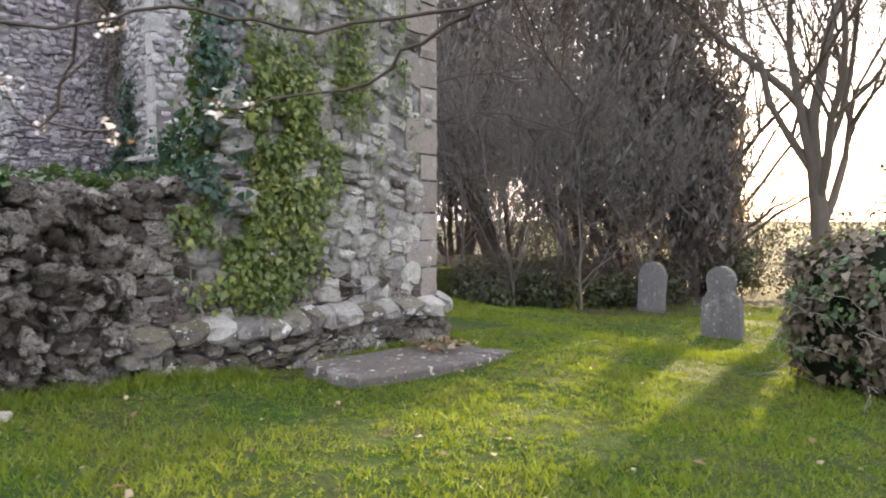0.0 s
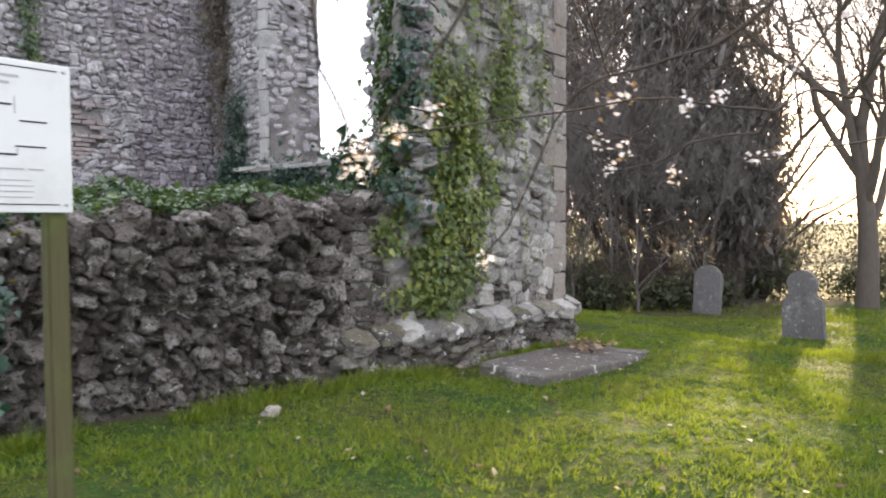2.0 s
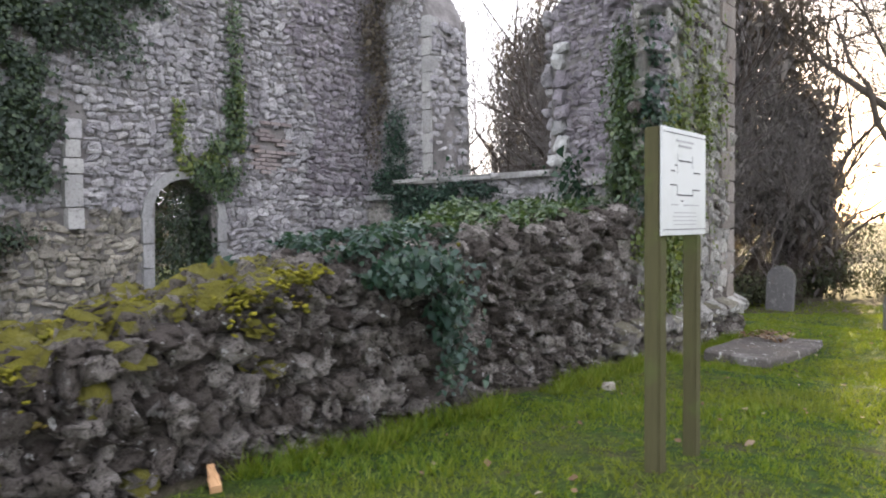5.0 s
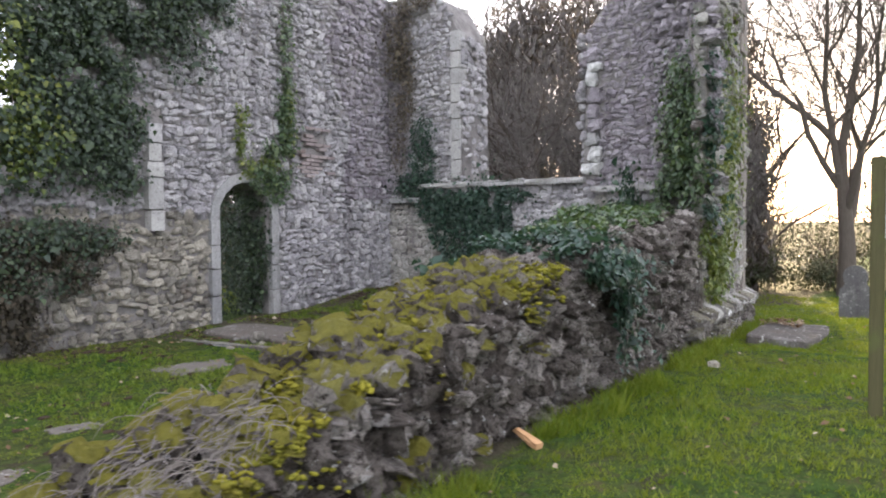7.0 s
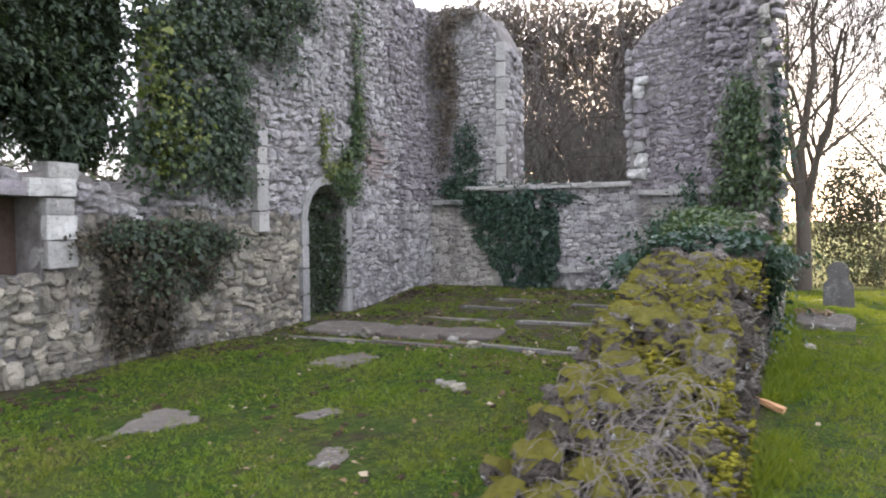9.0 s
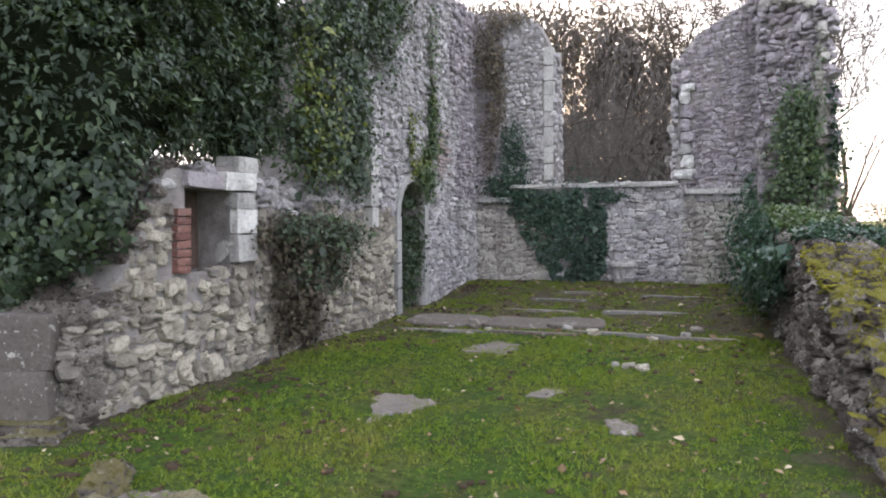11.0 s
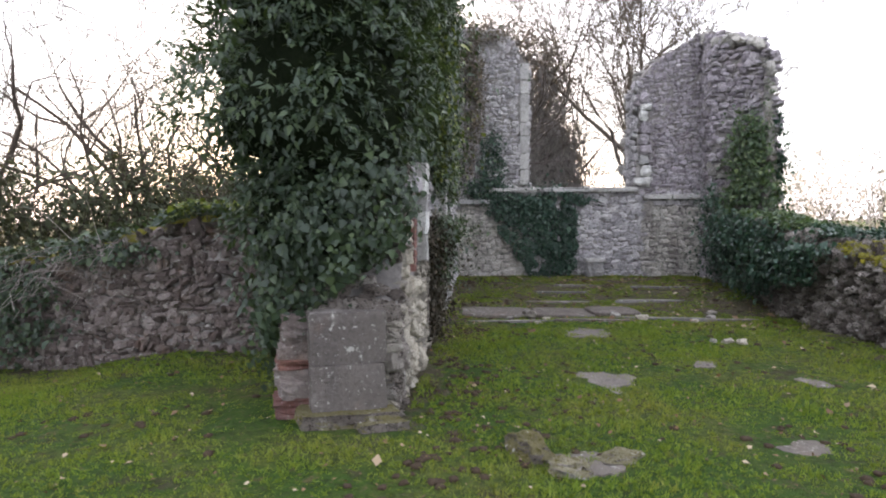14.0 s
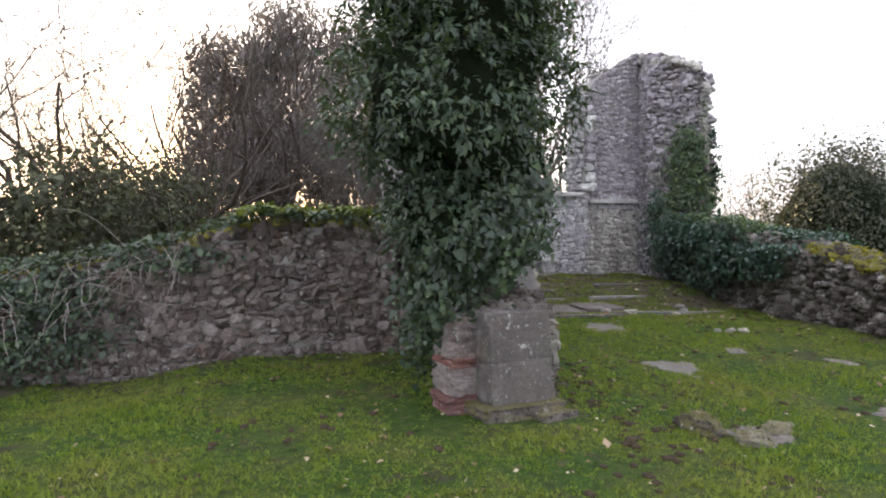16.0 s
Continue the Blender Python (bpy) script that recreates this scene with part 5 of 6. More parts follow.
def headstone(name, label, x, y, width, height, thick, style, rz, lean=0):
    bm = bmesh.new()
    pts = []
    h = width / 2
    if style == "wheel":
        pts = [(-h, -0.3), (-h * 0.92, height * 0.45), (-h * 0.86, height * 0.56), (-h * 0.60, height * 0.60), (-h * 0.56, height * 0.66)]
        for i in range(15):
            a = math.radians(215 - i * 250 / 14)
            pts.append((h * 0.68 * math.cos(a), height * 0.80 + height * 0.20 * math.sin(a)))
        pts += [(h * 0.56, height * 0.66), (h * 0.60, height * 0.60), (h * 0.86, height * 0.56), (h * 0.92, height * 0.45), (h, -0.3)]
    else:
        pts = [(-h, -0.3)] + [(h * math.cos(math.pi - math.pi * i / 14), height * 0.72 + height * 0.28 * math.sin(math.pi * i / 14)) for i in range(15)] + [(h, -0.3)]
    front = [bm.verts.new((a, -thick / 2, b)) for a, b in pts]
    back = [bm.verts.new((a, thick / 2, b)) for a, b in pts]
    k = len(pts)
    bm.faces.new(front)
    bm.faces.new(back[::-1])
    edges = []
    for i in range(k):
        bm.faces.new((front[i], back[i], back[(i + 1) % k], front[(i + 1) % k]))
    bmesh.ops.bevel(bm, geom=[e for e in bm.edges if abs(e.verts[0].co.y - e.verts[1].co.y) < 1e-6], offset=0.018, segments=2, affect="EDGES")
    ob = part(name, bm, MAT_GRAVE)
    ob.matrix_world = pose(x, y, ground_z(x, y), 0, lean, rz)
    return tagged(ob, label, "headstone", "old headstones")


headstone("headstone", "weathered grey headstone with rounded head and shoulders", 11.66, 4.42, 0.72, 1.18, 0.15, "wheel", 84, 2)
headstone("headstone", "dark round-topped headstone before the yew trees", 16.4, 8.0, 0.75, 1.25, 0.14, "round", 80, -3)


def sign():
    root = thing("information_sign", "white information board on two green-stained timber posts", "sign", at=(-0.8, 3.70, 0.4))
    for x, w, d, top in ((-0.235, 0.085, 0.085, 1.76), (0.235, 0.075, 0.075, 1.22)):
        bm = bmesh.new()
        bmesh.ops.create_cube(bm, size=1)
        bmesh.ops.scale(bm, vec=(w, d, top + 0.4), verts=bm.verts)
        bmesh.ops.translate(bm, vec=(x, 0.05, (top - 0.4) / 2), verts=bm.verts)
        bmesh.ops.bevel(bm, geom=bm.edges[:], offset=0.008, segments=2, affect="EDGES")
        part("post", bm, MAT_POST, root, "green-stained square timber post")
    bm = bmesh.new()
    bmesh.ops.create_cube(bm, size=1)
    bmesh.ops.scale(bm, vec=(0.565, 0.012, 0.54), verts=bm.verts)
    bmesh.ops.translate(bm, vec=(0, 0, 1.49), verts=bm.verts)
    bmesh.ops.bevel(bm, geom=bm.edges[:], offset=0.003, segments=1, affect="EDGES")
    board = part("board", bm, MAT_BOARD, root, "white printed board")

    def bar(name, x, z, w, h, mat):
        b = bmesh.new()
        bmesh.ops.create_cube(b, size=1)
        bmesh.ops.scale(b, vec=(w, 0.002, h), verts=b.verts)
        bmesh.ops.translate(b, vec=(x, -0.0068, z), verts=b.verts)
        part(name, b, mat, board)
    for z in (1.735, 1.25):
        bar("border_line", 0, z, 0.47, 0.004, MAT_INK)
    # ground plan of the chapel in thin and thick strokes
    for x, z, w, h, m in ((0.0, 1.60, 0.17, 0.007, MAT_INK), (0.0, 1.425, 0.20, 0.007, MAT_INK), (-0.095, 1.615, 0.004, 0.03, MAT_INK_GREY), (0.095, 1.60, 0.004, 0.06, MAT_INK_GREY),
                          (-0.10, 1.56, 0.004, 0.05, MAT_INK_GREY), (-0.155, 1.545, 0.05, 0.006, MAT_INK), (-0.12, 1.575, 0.03, 0.005, MAT_INK), (0.155, 1.545, 0.09, 0.006, MAT_INK),
                          (-0.15, 1.475, 0.08, 0.006, MAT_INK), (0.145, 1.455, 0.10, 0.006, MAT_INK), (-0.10, 1.45, 0.004, 0.05, MAT_INK_GREY), (0.10, 1.44, 0.004, 0.03, MAT_INK_GREY), (-0.04, 1.395, 0.03, 0.006, MAT_INK)):
        bar("plan_stroke", x, z, w, h, m)
    for i, w in enumerate((0.22, 0.16)):
        bar("title_bar", 0, 1.70 - 0.025 * i, w, 0.010, MAT_INK_GREY)
    for i, w in enumerate((0.28, 0.30, 0.30, 0.29)):
        bar("text_bar", 0, 1.335 - 0.02 * i, w, 0.004, MAT_INK_GREY)
    for i, (x, w) in enumerate(((-0.13, 0.08), (0.05, 0.14), (0.16, 0.05))):
        bar("text_bar", x, 1.375, w, 0.005, MAT_INK_GREY)
    for x in (-0.26, 0.26):
        for z in (1.25, 1.735):
            b = bmesh.new()
            bmesh.ops.create_cone(b, segments=10, radius1=0.007, radius2=0.005, depth=0.005, cap_ends=True, matrix=pose(x, -0.008, z, 90))
            part("screw", b, MAT_INK_GREY, board)


sign()


def loose_stone(name, label, x, y, size, mat, seed, rz=0, sink=0.3, category="stone", group=""):
    V, Q = lump(seed, 3.0, 0.36, 6)
    ob = part(name, raw_mesh(name, V, Q, smooth=False), mat)
    ob.matrix_world = pose(x, y, ground_z(x, y) + size[2] * (0.5 - sink), 0, 0, rz) @ Matrix.Diagonal((*size, 1))
    return tagged(ob, label, category, group)


# paving and sunken slabs inside the chapel
for i, (x, y, rx, ry, rz) in enumerate(((0.55, 11.55, 0.48, 0.62, 4), (0.62, 10.4, 0.46, 0.55, -3), (0.66, 9.55, 0.42, 0.42, 5))):
    slab("paving_slab", "worn pale paving slab at the chancel step", "paving slab", x, y, ground_z(x, y) + 0.045, rx, ry, 0.12, MAT_SUNK, 20 + i, rz, (1, -1), 0.08, group="paving slabs")
for i, (x, y, rx, ry, rz) in enumerate(((-4.25, 10.55, 0.46, 0.32, -20), (-6.18, 9.25, 0.16, 0.2, 30), (-1.45, 10.3, 0.36, 0.3, -8), (-4.4, 8.4, 0.2, 0.12, 20), (-3.4, 9.2, 0.18, 0.12, -20), (-6.7, 11.0, 0.25, 0.2, 15))):
    slab("sunken_slab", "flat stone slab almost swallowed by turf", "paving slab", x, y, ground_z(x, y) + 0.006, rx, ry, 0.1, MAT_SUNK, 30 + i, rz, (R.uniform(-1, 1), R.uniform(-1, 1)), 0.45, group="sunken slabs")
for i, (x, y, l, rz) in enumerate(((0.02, 8.9, 0.7, 86), (0.05, 7.9, 0.6, 92), (-0.25, 11.4, 0.8, 95), (1.9, 10.4, 0.6, 88), (2.8, 10.2, 0.5, 90), (3.4, 9.9, 0.4, 85), (1.8, 8.6, 0.7, 92), (-0.3, 10.0, 0.6, 88), (2.9, 8.2, 0.6, 84))):
    slab("edging_stone", "narrow edging stone half buried in moss", "edging stone", x, y, ground_z(x, y) + 0.03, l, 0.07, 0.12, MAT_SUNK if i % 2 else MAT_GRAVE, 50 + i, rz, (0, 0), 0.1, group="edging stones")
loose_stone("fallen_stone", "mossy fallen stone lying in the turf", -6.50, 11.40, (0.36, 0.32, 0.26), MAT_DAMP, 301, 20, 0.45, group="fallen stones")
loose_stone("fallen_stone", "mossy fallen stone lying in the turf", -6.85, 11.15, (0.28, 0.24, 0.16), MAT_DAMP, 302, 70, 0.45, group="fallen stones")
loose_stone("fallen_stone", "grey fallen stone lying in the turf", -6.6, 10.75, (0.30, 0.22, 0.10), MAT_DAMP, 303, 120, 0.45, group="fallen stones")
loose_stone("rubble_piece", "pale rubble piece on the chancel step", 0.15, 11.0, (0.26, 0.14, 0.16), MAT_PALE, 304, 30, 0.1, group="rubble pieces")
for i, (x, y, s) in enumerate(((0.1, 11.35, .10), (0.0, 10.75, .13), (-0.15, 10.6, .10), (0.1, 9.6, .16), (-0.1, 9.2, .2), (-0.2, 8.4, .14), (0.3, 8.0, .16), (-2.2, 8.55, .14), (-2.3, 8.4, .16), (-2.1, 8.7, .1), (-0.4, 10.9, .1), (0.72, 7.85, .18))):
    loose_stone("rubble_piece", "pale broken rubble piece on the turf", x, y, (s, s * 0.8, s * 0.5), MAT_PALE if i % 3 else MAT_RUBBLE, 310 + i, R.uniform(0, 180), 0.2, group="rubble pieces")
loose_stone("lawn_stone", "pale stone lying in the grass", 1.42, 5.3, (0.15, 0.11, 0.08), MAT_PALE, 330, 20, group="rubble pieces")
loose_stone("stone_block", "mossy square block against the east wall", 4.85, 9.25, (0.36, 0.4, 0.45), MAT_INNER, 331, 5, 0.2)
slab("ledge_stone", "small stone ledge standing before the east wall", "stone", 4.8, 9.25, ground_z(4.8, 9.25) + 0.42, 0.2, 0.24, 0.08, MAT_ASHLAR, 81, 3)


def split_stick():
    bm = bmesh.new()
    bmesh.ops.create_cube(bm, size=1)
    bmesh.ops.subdivide_edges(bm, edges=bm.edges, cuts=4, use_grid_fill=True)
    for v in bm.verts:
        f = v.co.x + 0.5
        v.co = Vector((v.co.x * 0.26, v.co.y * (0.055 - 0.02 * f) + 0.012 * noise.noise(v.co * 4), v.co.z * (0.05 - 0.02 * f) + 0.01 * noise.noise(v.co * 5)))
    ob = part("split_stick", bm, MAT_WOOD)
    ob.matrix_world = pose(-2.36, 5.68, ground_z(-2.36, 5.6) + 0.05, 0, -14, 67)
    tagged(ob, "freshly split orange-brown piece of wood", "stick")


split_stick()

# moss cushions and dry stems on the low wall
_b = Bulk()
for i in range(6200):
    face = R.random() < 0.06
    x = R.uniform(-5.2, -1.4) if R.random() < 0.985 else R.uniform(-0.2, 0.3)
    y = OUT_S - R.uniform(0.0, 0.12) if face else R.uniform(OUT_S - 0.05, IN_S + 0.02)
    z = LOW_TOP(x) - (R.uniform(0.0, 0.5) ** 1.3 if face else -0.015)
    if noise.noise((x * 1.5, y * 2.0, z * 2.0 + 5)) + 0.35 * noise.noise((x * 6, y * 6, z * 6)) < (0.24 if face else 0.14):
        continue
    V, Q = PEBBLES[R.randrange(12)]
    s = R.uniform(0.012, 0.032)
    m = np.array(Euler((R.uniform(-.5, .5), R.uniform(-.5, .5), R.uniform(0, 6))).to_matrix())
    _b.add((V * np.array((s * 1.6, s * 1.4, s * 0.7))) @ m.T + np.array((x, y, z + R.uniform(-.05, .02))), Q)
tagged(part("moss", _b.mesh("moss"), MAT_MOSS), "yellow-green moss cushions on the low wall's top", "moss", kind="stuff")


def tangle(name, label, box, count, length, mat, seed, radius=0.004, droop=0.5):
    """Dry stems that arch and lie over one another."""
    rng = np.random.default_rng(seed)
    bulk = Bulk()
    for i in range(count):
        p = np.array([rng.uniform(*box[0]), rng.uniform(*box[1]), 0.0])
        p[2] = box[2](p[0], p[1]) + rng.uniform(0.0, 0.12)
        d = np.array([rng.normal(-0.6, 0.6), rng.normal(0, 0.6), rng.uniform(0.0, 0.5)])
        pts = [p]
        for j in range(7):
            d = d + np.array([rng.normal(0, .18), rng.normal(0, .18), -droop * 0.25])
            d /= np.linalg.norm(d)
            q = pts[-1] + d * length * rng.uniform(0.8, 1.2) / 7
            q[1] = min(max(q[1], box[1][0] - 0.05), box[1][1] + 0.05)
            q[2] = max(q[2], box[2](q[0], q[1]) + 0.01)
            pts.append(q)
        tube(bulk, pts, np.linspace(radius, radius * 0.5, 8), 3)
    return tagged(part(name, bulk.mesh(name), mat), label, "dry stems", kind="stuff")


_low = lambda x, y: max(ground_z(x, y), LOW_TOP(x) if OUT_S - 0.1 < y < IN_S + 0.1 else 0)
tangle("dry_stems", "tangle of dry pale stems over the wall's end", ((-5.3, -4.1), (OUT_S + 0.1, IN_S - 0.1), _low), 330, 0.42, MAT_TWIG, 71, 0.0026, 1.1)
_yw = lambda x, y: YTOP(y - 13.1) if x > -3.2 else max(0.0, YTOP(y - 13.1) - 2.2 * (-3.2 - x))
tangle("dry_stems", "bare bramble stems arching over the yard wall", ((-3.5, -3.0), (16.3, 21.5), _yw), 120, 1.1, MAT_TWIG, 72, 0.006, 0.6)


def covered_tomb():
    """A chest tomb that ivy has swallowed."""
    root = thing("ivy_mound", "ivy-smothered tomb, brownish leaves and bare stems", "ivy mound", at=(7.9, 0.95, 0))
    rng = np.random.default_rng(81)
    z0 = ground_z(7.9, 0.95)
    half, heart = np.array((1.0, 1.2, 0.76)), np.array((0.2, 0.0, z0 + 0.72))
    # added filler body under the leaves, coloured near-black as their shade
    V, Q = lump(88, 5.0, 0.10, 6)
    part("inner_growth", raw_mesh("inner_growth", V * 2 * half * 0.92 + heart, Q), MAT_SHADE_FILLER, root)

    def coat(name, clumps, size, mat, lift):
        d = rng.normal(0, 1, (clumps, 3))
        d /= (np.sum(np.abs(d) ** 4.5, 1) ** (1 / 4.5))[:, None]
        rough = np.array([1.0 + 0.10 * noise.noise(Vector(q * 2.2)) for q in d])
        P = np.repeat(d * half * rough[:, None] * lift, 22, 0) + rng.normal(0, 0.055, (clumps * 22, 3)) + heart
        N = np.repeat(d, 22, 0)
        P[:, 2] = np.maximum(P[:, 2], z0 + 0.03)
        V, F = leaves(P, N + np.array([[0, 0, 0.3]]), size, IVY_LEAF, 0.8, 0.5)
        part(name, raw_mesh(name, V, tris=F), mat, root, kind="stuff")
    coat("leaves", 620, 0.058, MAT_IVY_BROWN, 1.0)
    coat("green_leaves", 130, 0.06, MAT_IVY, 1.03)
    bulk = Bulk()
    for i in range(60):
        a = rng.uniform(0, 6.28)
        grow(bulk, (0.95 * math.cos(a), 1.0 * math.sin(a), z0 + rng.uniform(0, 0.9)), (math.cos(a), math.sin(a), 0.5), 0.5, 0.006, 1, rng, 0.6, kids=3, min_r=0.003)
    part("stem_growth", bulk.mesh("stem_growth"), MAT_TWIG, root, kind="stuff")


covered_tomb()

# ---- trees and far growth ----


def bare_tree(name, label, x, y, height, r, seed, level=4, kids=4, spread=0.75, lean=(0, 0), fork=0.35, mat=None, up=0.08, category="tree", wob=0.16, limbs=4, min_r=0.008):
    """A leafless tree: a tapered trunk, limbs and twigs."""
    rng = np.random.default_rng(seed)
    z = ground_z(x, y) - 0.15
    root = thing(name, label, category, "leafless trees", at=(x, y, z))
    trunk, crown = Bulk(), Bulk()
    pts, p, d = [], np.zeros(3), np.array([lean[0], lean[1], 1.0])
    k = 7
    for i in range(k + 1):
        pts.append(p.copy())
        d = d + rng.normal(0, 0.05, 3)
        d /= np.linalg.norm(d)
        p = p + d * height * fork / k
    tube(trunk, pts, np.linspace(r * 1.25, r * 0.62, k + 1), 10)
    for i in range(limbs):
        a = 2 * math.pi * (i + rng.uniform(-.2, .2)) / limbs
        nd = np.array([math.cos(a) * spread * 0.7, math.sin(a) * spread * 0.7, 1.0]) + np.array([lean[0], lean[1], 0])
        at = pts[-1] if i < 2 else pts[max(2, k - 1 - i // 2)]
        if i == 0:
            nd = d + rng.normal(0, 0.05, 3)
        grow(crown, at, nd, height * (1 - fork) * 0.62, r * (0.62 if i == 0 else rng.uniform(0.4, 0.55)), level, rng, 0.0, spread, kids, 6, min_r, up, wob)
    part("trunk", trunk.mesh("trunk"), mat or MAT_BARK, root)
    part("crown", crown.mesh("crown"), mat or MAT_BARK, root, kind="stuff")
    return root


def yew(x, y, height, r, seed, per=34, clumps=440):
    """A big old yew: leaning stems and dark hanging sprays."""
    rng = np.random.default_rng(seed)
    z = ground_z(x, y) - 0.1
    root = thing("yew_tree", "big dark yew with hanging sprays and leaning stems", "tree", "yew trees", at=(x, y, z))
    bulk = Bulk()
    for i in range(7):
        a = rng.uniform(0, 6.28)
        grow(bulk, (0.5 * math.cos(a), 0.5 * math.sin(a), 0), (0.35 * math.cos(a), 0.35 * math.sin(a), 1), height * 0.62, rng.uniform(0.09, 0.2), 2, rng, 0, 0.5, 4, 6, 0.02)
    part("trunk", bulk.mesh("trunk"), MAT_DARKTWIG, root)
    P, D = [], []
    shape = [(0, 0, height * 0.58, r, r, height * 0.40), (0, 0, height * 0.38, r * 1.05, r * 1.05, height * 0.24), (r * 0.15, -r * 0.1, height * 0.79, r * 0.75, r * 0.75, height * 0.21), (-r * 0.4, r * 0.3, height * 0.8, r * 0.5, r * 0.5, height * 0.17)]
    P, N = cloud(shape, clumps, per, np.array((0.26, 0.26, 0.5)), rng, 0.55)
    V, F = leaves(P, N, 0.25, SPRAY, 1.5, 0.5, 0.3, 1.2)
    part("needles", raw_mesh("needles", V, tris=F), MAT_YEW, root, kind="stuff")


yew(20.8, 8.6, 7.2, 1.3, 100, clumps=220)
yew(20.5, 10.4, 11.2, 2.5, 101)
yew(21.8, 12.8, 12.2, 3.0, 102)
yew(21.0, 16.2, 12.0, 3.0, 103)
yew(21.8, 19.2, 10.4, 2.4, 104)

bare_tree("bare_tree", "tall leafless tree with forked grey trunk", 20.0, 5.1, 15.5, 0.24, 111, 4, 5, 0.75, (0, 0.02), 0.32, limbs=7, min_r=0.013)
bare_tree("bare_tree", "slim leafless tree by the boundary", 28.0, 10.5, 12.0, 0.18, 112, 4, 3, 0.7, (0.05, -0.1), 0.3, limbs=4, min_r=0.012)
bare_tree("bare_tree", "slim leafless tree by the boundary", 29.0, 0.5, 12.0, 0.18, 119, 4, 3, 0.7, (0.0, 0.1), 0.3, limbs=4, min_r=0.012)
for i, (x, y, h, ln) in enumerate(((9.5, 21.5, 8.5, (-0.25, 0.25)), (6.5, 24.5, 8.0, (-0.2, 0.3)), (11.5, 24.0, 9.5, (-0.1, 0.15)), (2.0, 27.0, 7.5, (-0.1, 0.1)), (12.5, 18.5, 8.5, (-0.1, 0.1)), (-3.0, 30.0, 7.0, (0.1, 0)))):
    bare_tree("bare_tree", "leafless spreading tree behind the hedge", x, y, h * 1.2, 0.17, 120 + i, 4, 3, 0.8, ln, 0.16, MAT_DARKTWIG, 0.03, limbs=5, min_r=0.012, wob=0.24)
# twiggy saplings before the yews
for i, (x, y, h) in enumerate(((14.2, 10.6, 7.0), (15.4, 9.4, 6.5), (15.6, 12.2, 7.5), (16.6, 10.8, 7.0), (17.2, 8.4, 6.0), (16.4, 14.2, 7.5), (14.8, 13.4, 7.0), (18.0, 12.6, 8.0))):
    bare_tree("sapling", "thin leafless sapling with dense pale twigs", x, y, h, 0.045, 140 + i, 3, 4, 0.6, (R.uniform(-.1, .1), R.uniform(-.1, .1)), 0.2, MAT_SAPLING, 0.1, "sapling", limbs=7, min_r=0.005, wob=0.22)


def bush(name, label, x, y, rx, ry, h, seed, mat, count, size=0.09, twigs=14, group="", category="bush"):
    rng = np.random.default_rng(seed)
    z = ground_z(x, y) - 0.1
    root = thing(name, label, category, group, at=(x, y, z))
    shape = [(0, 0, h * 0.5, rx, ry, h * 0.52), (rx * 0.35, -ry * 0.3, h * 0.62, rx * 0.6, ry * 0.6, h * 0.42), (-rx * 0.4, ry * 0.35, h * 0.45, rx * 0.6, ry * 0.6, h * 0.45)]
    P, N = cloud(shape, count // 16, 16, min(rx, ry, h) * 0.075 + 0.04, rng, 0.3)
    P[:, 2] = np.maximum(P[:, 2], 0.02)
    V, F = leaves(P, N + np.array([[0, 0, 0.4]]), size, LONG_LEAF, 0.5, 0.6, 0.3, 1.4)
    part("leaves", raw_mesh("leaves", V, tris=F), mat, root, kind="stuff")
    bulk = Bulk()
    for i in range(twigs * 6 // 10):
        a, q = rng.uniform(0, 6.28), rng.uniform(0.1, 0.6)
        grow(bulk, (rx * q * math.cos(a), ry * q * math.sin(a), 0), (0.4 * math.cos(a), 0.4 * math.sin(a), 1), h * rng.uniform(0.8, 1.15), 0.022, 2, rng, 0, 0.6, 4, 5, 0.007)
    part("twig_growth", bulk.mesh("twig_growth"), MAT_DARKTWIG, root, kind="stuff")
    return root


for i, (x, y, rx, ry, h) in enumerate(((4.5, 20.5, 2.4, 1.8, 2.8), (8.0, 19.6, 2.2, 1.6, 2.9), (11.5, 20.8, 2.5, 2.0, 3.2), (1.0, 22.5, 2.6, 1.8, 2.6), (-2.5, 24.5, 2.6, 1.8, 2.6), (15.0, 20.0, 2.5, 2.2, 3.2), (6.0, 27.0, 3.0, 2.0, 3.0), (-6.5, 27.5, 3.0, 2.0, 3.0), (18.0, 24.0, 3.0, 2.6, 3.8))):
    bush("hedge_bush", "tangled grey-green thicket behind the yard wall", x, y, rx, ry, h * 1.35, 160 + i, MAT_BUSH, 6000, 0.125, 20, "thicket bushes")
for i, (x, y, rx, ry, h) in enumerate(((24.0, 9.0, 2.4, 2.2, 2.4), (25.5, 12.5, 2.2, 2.4, 2.6), (24.5, 6.2, 1.6, 1.6, 1.5), (26.0, 2.6, 2.2, 2.4, 1.6), (25.5, -1.5, 2.2, 2.4, 1.8), (18.2, 8.6, 0.7, 0.8, 1.2), (21.2, 7.8, 1.1, 0.9, 1.8), (13.2, 13.6, 1.0, 1.0, 1.8), (14.3, 11.6, 0.9, 0.9, 1.3), (15.2, 10.2, 0.8, 0.8, 1.0), (16.6, 9.2, 0.8, 0.7, 1.1), (17.0, 11.8, 1.2, 1.2, 1.5), (13.6, 10.9, 0.5, 0.5, 0.8), (25.0, 16.5, 2.2, 2.4, 2.6), (28.0, 20.0, 3, 3, 3.0), (28.5, 6.0, 2.2, 2.2, 2.4), (28.5, 0.0, 2.4, 2.4, 2.8), (29.0, -4.0, 2.4, 2.4, 2.6))):
    bush("boundary_bush", "brownish undergrowth along the churchyard edge", x, y, rx, ry, h, 180 + i, MAT_BUSH, 2200, 0.11, 16, "boundary bushes")
